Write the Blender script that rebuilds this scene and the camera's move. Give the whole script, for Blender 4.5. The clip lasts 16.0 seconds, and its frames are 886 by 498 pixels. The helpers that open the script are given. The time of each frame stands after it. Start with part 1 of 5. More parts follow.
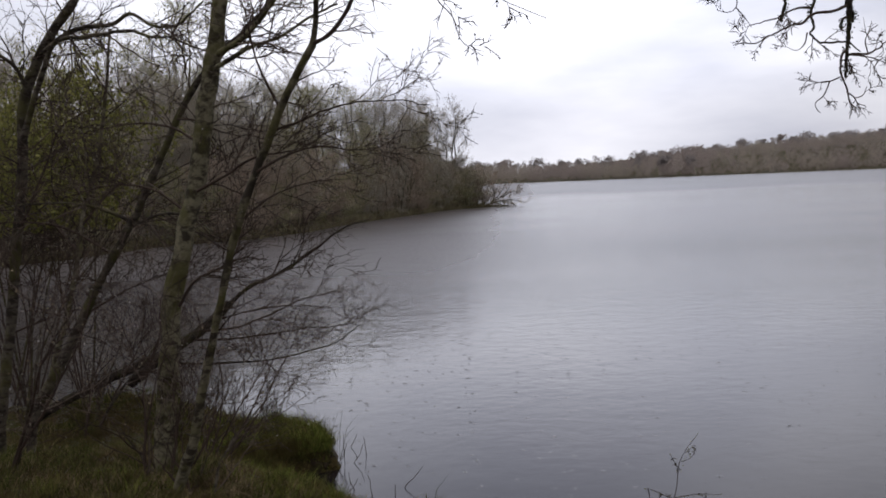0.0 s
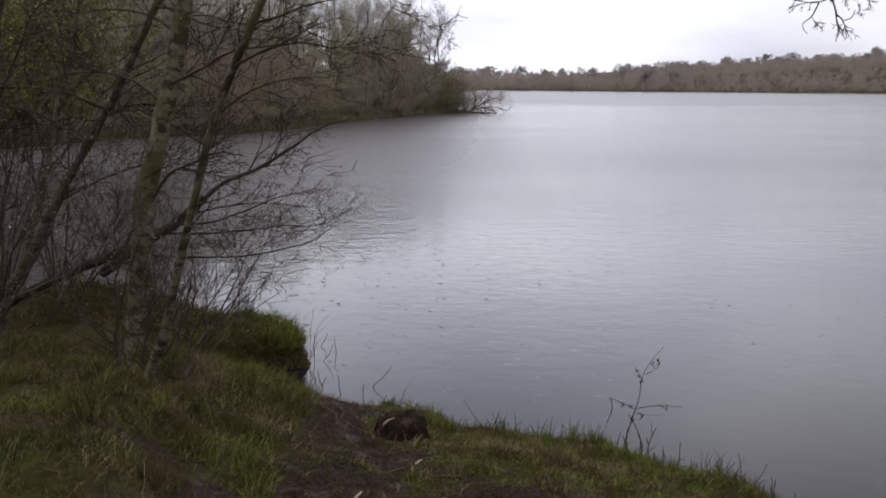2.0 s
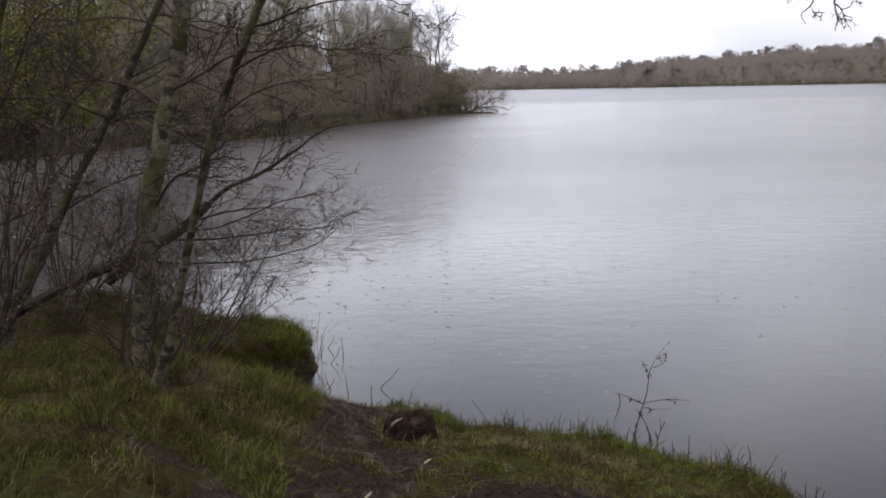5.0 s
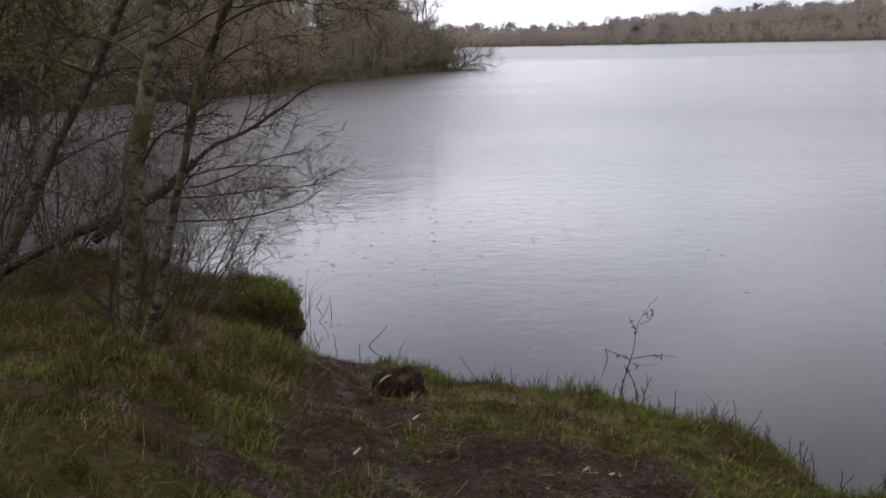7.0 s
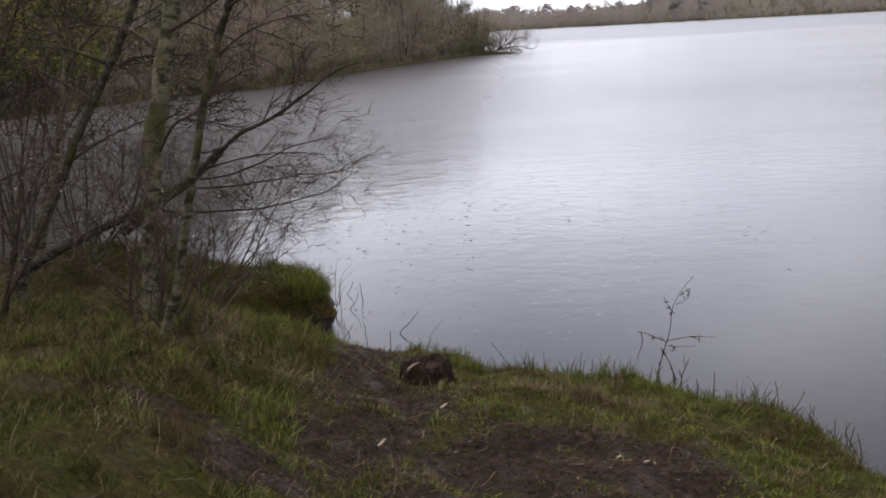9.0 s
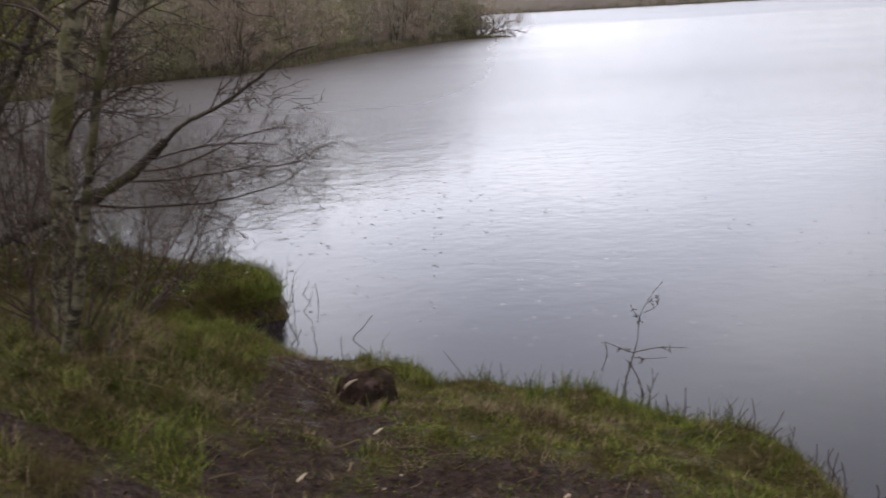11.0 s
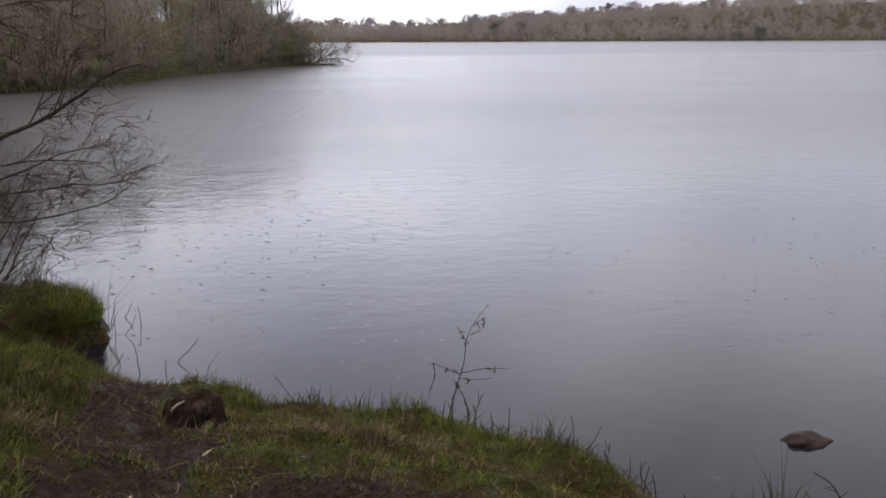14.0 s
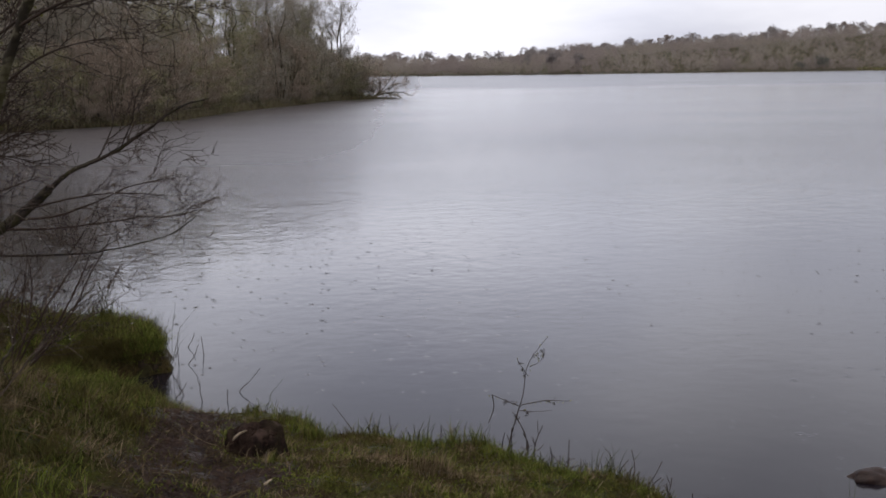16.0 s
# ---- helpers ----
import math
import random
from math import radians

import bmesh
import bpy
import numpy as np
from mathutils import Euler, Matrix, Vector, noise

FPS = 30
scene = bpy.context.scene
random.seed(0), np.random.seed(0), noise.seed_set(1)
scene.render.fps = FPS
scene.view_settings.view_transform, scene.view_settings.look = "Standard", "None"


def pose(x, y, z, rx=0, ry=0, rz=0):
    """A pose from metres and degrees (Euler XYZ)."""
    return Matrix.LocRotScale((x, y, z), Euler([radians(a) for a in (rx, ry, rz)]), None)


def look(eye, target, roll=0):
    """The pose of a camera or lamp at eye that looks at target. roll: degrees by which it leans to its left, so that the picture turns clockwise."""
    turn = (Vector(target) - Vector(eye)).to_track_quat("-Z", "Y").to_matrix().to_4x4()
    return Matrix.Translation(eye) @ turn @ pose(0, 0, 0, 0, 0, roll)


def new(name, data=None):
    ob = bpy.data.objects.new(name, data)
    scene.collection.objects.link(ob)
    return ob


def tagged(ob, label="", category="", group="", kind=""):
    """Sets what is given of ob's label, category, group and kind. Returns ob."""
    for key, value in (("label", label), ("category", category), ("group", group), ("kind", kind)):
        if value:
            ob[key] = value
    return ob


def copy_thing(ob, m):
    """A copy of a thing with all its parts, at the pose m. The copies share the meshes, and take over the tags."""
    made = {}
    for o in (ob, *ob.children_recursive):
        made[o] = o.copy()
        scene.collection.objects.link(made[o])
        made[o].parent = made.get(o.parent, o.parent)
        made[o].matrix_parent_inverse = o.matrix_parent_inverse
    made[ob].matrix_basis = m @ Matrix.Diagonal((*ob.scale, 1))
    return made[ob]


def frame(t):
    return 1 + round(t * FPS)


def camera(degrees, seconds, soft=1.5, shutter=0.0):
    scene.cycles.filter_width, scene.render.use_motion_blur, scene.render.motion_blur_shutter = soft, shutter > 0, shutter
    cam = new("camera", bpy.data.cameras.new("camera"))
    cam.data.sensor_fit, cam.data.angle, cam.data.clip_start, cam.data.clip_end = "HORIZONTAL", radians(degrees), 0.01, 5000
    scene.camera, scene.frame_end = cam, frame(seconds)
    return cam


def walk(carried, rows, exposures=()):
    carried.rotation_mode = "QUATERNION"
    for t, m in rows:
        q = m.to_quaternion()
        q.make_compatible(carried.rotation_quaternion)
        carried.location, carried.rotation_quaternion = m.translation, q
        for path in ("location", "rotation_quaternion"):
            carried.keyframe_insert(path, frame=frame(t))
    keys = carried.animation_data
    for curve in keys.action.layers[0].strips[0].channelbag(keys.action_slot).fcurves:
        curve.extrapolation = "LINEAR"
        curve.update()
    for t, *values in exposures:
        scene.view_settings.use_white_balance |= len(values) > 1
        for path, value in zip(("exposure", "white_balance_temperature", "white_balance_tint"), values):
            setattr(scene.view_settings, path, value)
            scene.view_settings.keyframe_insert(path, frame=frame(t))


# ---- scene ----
cam = camera(46.3, 16.0, soft=1.75, shutter=0.4)
PATH = [
    (0, (-0.119, -0.407, 2.24), (-0.145, 1.588, 2.11), -2.3),
    (0.5, (-0.116, -0.405, 2.249), (-0.129, 1.588, 2.082), -1.4),
    (1, (-0.108, -0.413, 2.242), (-0.086, 1.575, 2.027), 0.3),
    (1.5, (-0.112, -0.404, 2.235), (-0.076, 1.578, 1.975), 0.8),
    (2, (-0.117, -0.405, 2.238), (-0.1, 1.57, 1.926), 0.5),
    (2.5, (-0.119, -0.408, 2.236), (-0.128, 1.565, 1.905), -0.2),
    (3, (-0.114, -0.416, 2.24), (-0.134, 1.559, 1.921), -0.6),
    (3.5, (-0.113, -0.413, 2.233), (-0.135, 1.564, 1.929), -0.7),
    (6, (-0.102, -0.409, 2.228), (-0.07, 1.563, 1.895), -1.0),
    (6.5, (-0.103, -0.416, 2.226), (-0.064, 1.551, 1.864), -0.9),
    (7, (-0.108, -0.409, 2.223), (-0.08, 1.553, 1.833), -1.0),
    (7.5, (-0.115, -0.4, 2.222), (-0.117, 1.558, 1.819), -1.1),
    (8, (-0.113, -0.385, 2.217), (-0.168, 1.571, 1.803), -1.4),
    (8.2, (-0.109, -0.384, 2.214), (-0.181, 1.57, 1.797), -1.6),
    (10.3, (0.136, 0.067, 2.114), (0.135, 2.024, 1.703), -5.4),
    (10.5, (0.115, 0.088, 2.137), (0.038, 2.039, 1.705), -4.5),
    (11, (0.245, 0.333, 2.138), (0.197, 2.282, 1.694), -3.1),
    (11.5, (0.278, 0.394, 2.123), (0.569, 2.308, 1.62), 0.0),
    (12, (0.262, 0.329, 2.109), (0.704, 2.208, 1.586), 1.3),
    (12.5, (0.239, 0.304, 2.133), (0.702, 2.187, 1.641), 1.0),
    (13, (0.196, 0.27, 2.138), (0.573, 2.181, 1.683), -0.0),
    (13.5, (0.186, 0.272, 2.124), (0.48, 2.203, 1.699), -0.6),
    (14, (0.202, 0.247, 2.128), (0.493, 2.185, 1.728), -0.2),
    (14.5, (0.222, 0.254, 2.123), (0.61, 2.178, 1.745), 0.6),
    (15, (0.204, 0.238, 2.135), (0.57, 2.172, 1.778), 0.5),
    (15.5, (0.193, 0.209, 2.14), (0.433, 2.164, 1.797), -0.4),
    (16, (0.189, 0.227, 2.128), (0.372, 2.19, 1.79), -0.7),
]
walk(cam, [(t, look(eye, target, roll)) for t, eye, target, roll in PATH],
     exposures=[(0, 0.86), (1.5, 1.08), (3.5, 1.34), (6.0, 1.34), (8.0, 1.38), (10.4, 1.86), (11.2, 1.76), (12.5, 1.42), (14.5, 1.3), (16.0, 1.1)])

# ---- sky and sun: rain cloud, the bright part ahead over the lake ----
SUN_HEIGHT, SUN_TURN = 76.0, 6.0
world = bpy.data.worlds.new("overcast")
scene.world = world
world.use_nodes = True
wt = world.node_tree
wt.nodes.clear()
sky = wt.nodes.new("ShaderNodeTexSky")
sky.sky_type, sky.sun_disc = "NISHITA", False
sky.sun_elevation, sky.sun_rotation = radians(SUN_HEIGHT), radians(SUN_TURN)
sky.air_density, sky.dust_density = 1.0, 4.0
dim = wt.nodes.new("ShaderNodeVectorMath")
dim.operation = "SCALE"
dim.inputs["Scale"].default_value = 0.10
wt.links.new(sky.outputs[0], dim.inputs[0])
wc = wt.nodes.new("ShaderNodeTexCoord")
wm = wt.nodes.new("ShaderNodeMapping")
wm.inputs["Scale"].default_value = (1.0, 1.0, 3.4)
wn = wt.nodes.new("ShaderNodeTexNoise")
wn.inputs["Scale"].default_value, wn.inputs["Detail"].default_value, wn.inputs["Roughness"].default_value = 2.8, 6.0, 0.5
wr = wt.nodes.new("ShaderNodeValToRGB")
wr.color_ramp.elements[0].position, wr.color_ramp.elements[0].color = 0.34, (0.715, 0.732, 0.868, 1)
wr.color_ramp.elements[1].position, wr.color_ramp.elements[1].color = 0.62, (1.16, 1.155, 1.262, 1)
wx = wt.nodes.new("ShaderNodeMix")
wx.data_type = "RGBA"
wx.inputs[0].default_value = 0.86
wb = wt.nodes.new("ShaderNodeBackground")
wb.inputs["Strength"].default_value = 0.88
wo = wt.nodes.new("ShaderNodeOutputWorld")
wt.links.new(wc.outputs["Generated"], wm.inputs["Vector"])
wt.links.new(wm.outputs[0], wn.inputs["Vector"])
wt.links.new(wn.outputs[0], wr.inputs[0])
wt.links.new(dim.outputs[0], wx.inputs[6])
wt.links.new(wr.outputs[0], wx.inputs[7])
glow_way = (math.sin(radians(1)) * math.cos(radians(11)), math.cos(radians(1)) * math.cos(radians(11)), math.sin(radians(11)))
wd = wt.nodes.new("ShaderNodeVectorMath")
wd.operation = "DOT_PRODUCT"
wd.inputs[1].default_value = glow_way
# Glow ahead; the sky behind is raised to light the trees' near side.
wl = wt.nodes.new("ShaderNodeValToRGB")
wl.color_ramp.interpolation = "EASE"
for place, level in ((0.0, 1.12), (0.45, 0.90), (0.75, 0.80), (0.92, 0.88), (0.99, 1.18)):
    stop = wl.color_ramp.elements[0] if place == 0.0 else wl.color_ramp.elements[-1] if place == 0.99 else wl.color_ramp.elements.new(place)
    stop.position, stop.color = place, (level, level, level, 1)
wg = wt.nodes.new("ShaderNodeMix")
wg.data_type, wg.blend_type = "RGBA", "MULTIPLY"
wg.inputs[0].default_value = 1.0
wt.links.new(wc.outputs["Generated"], wd.inputs[0])
wt.links.new(wd.outputs["Value"], wl.inputs[0])
wt.links.new(wx.outputs[2], wg.inputs[6])
wt.links.new(wl.outputs[0], wg.inputs[7])
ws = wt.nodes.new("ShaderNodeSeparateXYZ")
# Level by height: the band near 0.20 is added to brighten the water.
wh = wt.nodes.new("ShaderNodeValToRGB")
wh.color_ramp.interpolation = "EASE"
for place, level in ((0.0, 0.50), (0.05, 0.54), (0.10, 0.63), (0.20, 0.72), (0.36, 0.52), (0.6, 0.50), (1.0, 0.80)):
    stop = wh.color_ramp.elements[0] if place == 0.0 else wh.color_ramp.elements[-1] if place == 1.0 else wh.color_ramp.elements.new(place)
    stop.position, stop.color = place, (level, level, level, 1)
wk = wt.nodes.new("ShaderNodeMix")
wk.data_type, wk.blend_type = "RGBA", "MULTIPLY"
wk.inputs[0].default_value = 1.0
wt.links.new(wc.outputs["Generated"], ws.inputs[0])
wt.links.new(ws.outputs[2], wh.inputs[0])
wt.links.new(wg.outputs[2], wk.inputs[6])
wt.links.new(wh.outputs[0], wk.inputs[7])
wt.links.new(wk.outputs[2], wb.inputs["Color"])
wt.links.new(wb.outputs[0], wo.inputs[0])
sun = new("sun", bpy.data.lights.new("sun", "SUN"))
sun.data.energy, sun.data.angle, sun.data.color = 0.50, radians(50), (1.0, 0.98, 0.95)
sun_way = Vector((math.sin(radians(SUN_TURN)) * math.cos(radians(SUN_HEIGHT)),
                  math.cos(radians(SUN_TURN)) * math.cos(radians(SUN_HEIGHT)), math.sin(radians(SUN_HEIGHT))))
sun.matrix_world = look(sun_way * 50, (0, 0, 0))


# ---- materials ----
def shader(name, rough=0.7, metal=0.0, ior=1.45, gloss=0.25):
    m = bpy.data.materials.new(name)
    m.use_nodes = True
    b = m.node_tree.nodes["Principled BSDF"]
    b.inputs["Roughness"].default_value, b.inputs["Metallic"].default_value, b.inputs["IOR"].default_value = rough, metal, ior
    b.inputs["Specular IOR Level"].default_value = gloss
    return m, m.node_tree, b


def coords(nt, scale=(1, 1, 1)):
    c = nt.nodes.new("ShaderNodeTexCoord")
    m = nt.nodes.new("ShaderNodeMapping")
    m.inputs["Scale"].default_value = scale
    nt.links.new(c.outputs["Object"], m.inputs["Vector"])
    return m.outputs[0]


def fractal(nt, vec, scale, detail=4.0, rough=0.55):
    n = nt.nodes.new("ShaderNodeTexNoise")
    n.inputs["Scale"].default_value, n.inputs["Detail"].default_value, n.inputs["Roughness"].default_value = scale, detail, rough
    nt.links.new(vec, n.inputs["Vector"])
    return n.outputs[0]


def ramp(nt, fac, stops):
    r = nt.nodes.new("ShaderNodeValToRGB")
    while len(r.color_ramp.elements) < len(stops):
        r.color_ramp.elements.new(0.5)
    for e, (p, c) in zip(r.color_ramp.elements, stops):
        e.position, e.color = p, (*c, 1)
    nt.links.new(fac, r.inputs[0])
    return r.outputs[0]


def mixed(nt, fac, a, b):
    x = nt.nodes.new("ShaderNodeMix")
    x.data_type = "RGBA"
    for socket, v in ((x.inputs[0], fac), (x.inputs[6], a), (x.inputs[7], b)):
        if isinstance(v, (int, float)):
            socket.default_value = v
        elif isinstance(v, tuple):
            socket.default_value = (*v, 1)
        else:
            nt.links.new(v, socket)
    return x.outputs[2]


def maths(nt, op, a, b=0.0, clamp=False):
    n = nt.nodes.new("ShaderNodeMath")
    n.operation, n.use_clamp = op, clamp
    for socket, v in zip(n.inputs, (a, b)):
        if isinstance(v, (int, float)):
            socket.default_value = v
        else:
            nt.links.new(v, socket)
    return n.outputs[0]


def relief(nt, b, height, strength, distance):
    n = nt.nodes.new("ShaderNodeBump")
    n.inputs["Strength"].default_value, n.inputs["Distance"].default_value = strength, distance
    nt.links.new(height, n.inputs["Height"])
    nt.links.new(n.outputs[0], b.inputs["Normal"])


def bark(name, pale, dark, moss, band, patch, grain):
    """Wet bark: pale ground, dark bands and cracks across the stem, and moss."""
    m, nt, b = shader(name, 0.75, gloss=0.07)
    v = coords(nt)
    bands = fractal(nt, coords(nt, (7, 7, band)), 1.0, 5.0, 0.6)
    cracks = fractal(nt, v, grain, 5.0, 0.65)
    col = mixed(nt, ramp(nt, bands, [(0.50, (0, 0, 0)), (0.56, (0.9, 0.9, 0.9))]), pale, dark)
    scars = fractal(nt, coords(nt, (8, 8, 2.4 * band)), 1.0, 3.0, 0.6)
    col = mixed(nt, ramp(nt, scars, [(0.56, (0, 0, 0)), (0.66, (0.85, 0.85, 0.85))]), col, dark)
    col = mixed(nt, ramp(nt, cracks, [(0.45, (0, 0, 0)), (0.68, (0.8, 0.8, 0.8))]), col, dark)
    col = mixed(nt, ramp(nt, fractal(nt, v, patch, 6.0, 0.65), [(0.48, (0, 0, 0)), (0.60, (0.85, 0.85, 0.85))]), col, moss)
    nt.links.new(col, b.inputs["Base Color"])
    relief(nt, b, cracks, 0.9, 0.012)
    return m


def islands(name, stops, rough=0.6, patch=None, patch_size=2.5, thin=0.0):
    """Blades, twigs and leaves: each piece takes its own tone from the stops, with a mottle; patch: a second tone in drifts;
    thin: the share of light that comes through."""
    m, nt, b = shader(name, rough, gloss=0.05)
    g = nt.nodes.new("ShaderNodeNewGeometry")
    col = ramp(nt, g.outputs["Random Per Island"], stops)
    spots = fractal(nt, coords(nt), 9.0, 3.0)
    col = mixed(nt, ramp(nt, spots, [(0.35, (0.35, 0.35, 0.35)), (0.7, (0, 0, 0))]), col, tuple(0.55 * c for c in stops[0][1]))
    if patch:
        drift = fractal(nt, coords(nt), patch_size, 4.0)
        col = mixed(nt, ramp(nt, drift, [(0.46, (0, 0, 0)), (0.58, (0.85, 0.85, 0.85))]), col, patch)
    nt.links.new(col, b.inputs["Base Color"])
    if thin:
        t = nt.nodes.new("ShaderNodeBsdfTranslucent")
        x = nt.nodes.new("ShaderNodeMixShader")
        x.inputs[0].default_value = thin
        nt.links.new(col, t.inputs["Color"])
        nt.links.new(b.outputs[0], x.inputs[1])
        nt.links.new(t.outputs[0], x.inputs[2])
        nt.links.new(x.outputs[0], nt.nodes["Material Output"].inputs["Surface"])
    return m


BIRCH_BARK = bark("birch_bark", (0.160, 0.140, 0.088), (0.022, 0.017, 0.012), (0.075, 0.068, 0.025), 10.0, 5.0, 30.0)
DARK_BARK = bark("dark_bark", (0.09, 0.075, 0.056), (0.022, 0.017, 0.013), (0.06, 0.054, 0.02), 14.0, 4.0, 22.0)
GREY_BARK = bark("grey_bark", (0.125, 0.108, 0.070), (0.022, 0.017, 0.012), (0.066, 0.060, 0.022), 12.0, 6.0, 26.0)
BLACK_BARK = bark("black_bark", (0.042, 0.033, 0.026), (0.014, 0.011, 0.009), (0.034, 0.03, 0.012), 14.0, 4.0, 22.0)
MOSSY_WOOD = bark("mossy_wood", (0.040, 0.024, 0.018), (0.010, 0.006, 0.0045), (0.024, 0.017, 0.009), 5.0, 7.0, 30.0)
PEAT = bark("peat", (0.030, 0.020, 0.013), (0.009, 0.006, 0.004), (0.03, 0.026, 0.009), 9.0, 8.0, 30.0)
TWIG = islands("twig", [(0.0, (0.024, 0.016, 0.012)), (0.6, (0.056, 0.039, 0.029)), (1.0, (0.125, 0.095, 0.072))])
# Spit twigs: colours raised above real bark, standing in for rain haze.
PALE_TWIG = islands("pale_twig", [(0.0, (0.33, 0.29, 0.23)), (0.5, (0.44, 0.39, 0.315)), (1.0, (0.54, 0.49, 0.40))], thin=0.5)
RED_TWIG = islands("red_twig", [(0.0, (0.33, 0.262, 0.20)), (0.5, (0.43, 0.345, 0.27)), (1.0, (0.51, 0.425, 0.335))], thin=0.5)
OLIVE_TWIG = islands("olive_twig", [(0.0, (0.32, 0.292, 0.19)), (0.5, (0.43, 0.395, 0.26)), (1.0, (0.53, 0.485, 0.33))], thin=0.5)
BUD = islands("bud_leaf", [(0.0, (0.11, 0.112, 0.03)), (0.5, (0.19, 0.185, 0.055)), (1.0, (0.30, 0.28, 0.09))], thin=0.4)
# Buds; the palest tone paints the glint of wet buds and drops.
CATKIN = islands("catkin", [(0.0, (0.08, 0.056, 0.036)), (0.7, (0.18, 0.14, 0.09)), (1.0, (0.40, 0.37, 0.33))])
LICHEN = islands("lichen_tuft", [(0.0, (0.03, 0.032, 0.024)), (1.0, (0.10, 0.105, 0.08))], 0.9)
MOSS = islands("moss_leaf", [(0.0, (0.040, 0.046, 0.008)), (0.5, (0.098, 0.116, 0.016)), (1.0, (0.175, 0.198, 0.028))], 0.9, (0.042, 0.028, 0.011), 3.4)
GRASS = islands("grass_blade", [(0.0, (0.015, 0.014, 0.004)), (0.4, (0.046, 0.053, 0.013)), (0.75, (0.106, 0.116, 0.031)), (1.0, (0.22, 0.168, 0.08))], 0.8, (0.070, 0.050, 0.023), 2.6, thin=0.4)
TURF = islands("turf_blade", [(0.0, (0.030, 0.033, 0.007)), (0.45, (0.100, 0.120, 0.024)), (0.8, (0.21, 0.242, 0.048)), (1.0, (0.25, 0.18, 0.07))], 0.8, (0.060, 0.043, 0.017), 3.0, thin=0.4)
STRAW = islands("straw_blade", [(0.0, (0.05, 0.032, 0.016)), (0.5, (0.122, 0.090, 0.047)), (1.0, (0.27, 0.20, 0.12))], 0.7, thin=0.2)
RUSH = islands("rush_blade", [(0.0, (0.025, 0.03, 0.008)), (0.6, (0.05, 0.055, 0.014)), (1.0, (0.12, 0.09, 0.04))], 0.6)
REED = islands("reed_blade", [(0.0, (0.16, 0.14, 0.06)), (0.5, (0.25, 0.21, 0.11)), (1.0, (0.22, 0.24, 0.08))], 0.6)
SEDGE = islands("sedge_blade", [(0.0, (0.12, 0.10, 0.06)), (0.6, (0.20, 0.165, 0.10)), (1.0, (0.21, 0.195, 0.10))], 0.7, thin=0.3)
LITTER = islands("leaf_litter", [(0.0, (0.034, 0.021, 0.013)), (0.6, (0.055, 0.032, 0.02)), (0.96, (0.07, 0.045, 0.03)), (1.0, (0.22, 0.175, 0.12))], 0.75)
STUMP_MOSS = islands("stump_moss", [(0.0, (0.016, 0.010, 0.007)), (0.7, (0.046, 0.027, 0.019)), (1.0, (0.09, 0.06, 0.036))], 0.9)
CLOD = islands("mud_clod", [(0.0, (0.036, 0.0225, 0.016)), (0.6, (0.044, 0.028, 0.02)), (1.0, (0.055, 0.035, 0.026))], 0.85)
# Far wood: haze painted into the base colours, paler and greyer than bark.
HAZY_TWIG = islands("hazy_twig", [(0.0, (0.272, 0.226, 0.200)), (0.7, (0.280, 0.232, 0.204)), (1.0, (0.288, 0.242, 0.206))], 0.9, (0.276, 0.240, 0.190), 0.03, thin=0.45)
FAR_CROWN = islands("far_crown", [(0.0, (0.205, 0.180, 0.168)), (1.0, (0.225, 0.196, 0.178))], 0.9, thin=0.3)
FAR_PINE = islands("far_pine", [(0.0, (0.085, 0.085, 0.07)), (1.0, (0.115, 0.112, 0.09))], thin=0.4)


def ground_material():
    m, nt, b = shader("bank_soil", 0.9, gloss=0.09)
    v = coords(nt)
    mud = nt.nodes.new("ShaderNodeAttribute")
    mud.attribute_name = "mud"
    fine = fractal(nt, v, 24.0, 6.0, 0.65)
    broad = fractal(nt, v, 2.2, 5.0, 0.6)
    soil = ramp(nt, fine, [(0.3, (0.006, 0.004, 0.0034)), (0.5, (0.033, 0.020, 0.0145)), (0.75, (0.062, 0.044, 0.040))])
    moss = ramp(nt, fine, [(0.3, (0.018, 0.018, 0.004)), (0.55, (0.046, 0.046, 0.009)), (0.8, (0.09, 0.088, 0.017))])
    dry = ramp(nt, fine, [(0.3, (0.02, 0.013, 0.005)), (0.7, (0.075, 0.05, 0.021))])
    grassy = mixed(nt, ramp(nt, broad, [(0.42, (0, 0, 0)), (0.62, (1, 1, 1))]), moss, dry)
    edge = maths(nt, "ADD", mud.outputs["Fac"], maths(nt, "MULTIPLY", maths(nt, "SUBTRACT", broad, 0.5), 0.9))
    col = mixed(nt, ramp(nt, edge, [(0.35, (0, 0, 0)), (0.6, (1, 1, 1))]), grassy, soil)
    nt.links.new(col, b.inputs["Base Color"])
    wet = ramp(nt, fractal(nt, v, 6.0, 4.0), [(0.38, (0.36, 0.36, 0.36)), (0.50, (0.95, 0.95, 0.95))])
    nt.links.new(wet, b.inputs["Roughness"])
    relief(nt, b, maths(nt, "ADD", maths(nt, "ADD", fine, maths(nt, "MULTIPLY", fractal(nt, v, 9.0, 3.0), 1.6)), maths(nt, "MULTIPLY", fractal(nt, v, 70.0, 4.0), 0.5)), 1.0, 0.06)
    return m


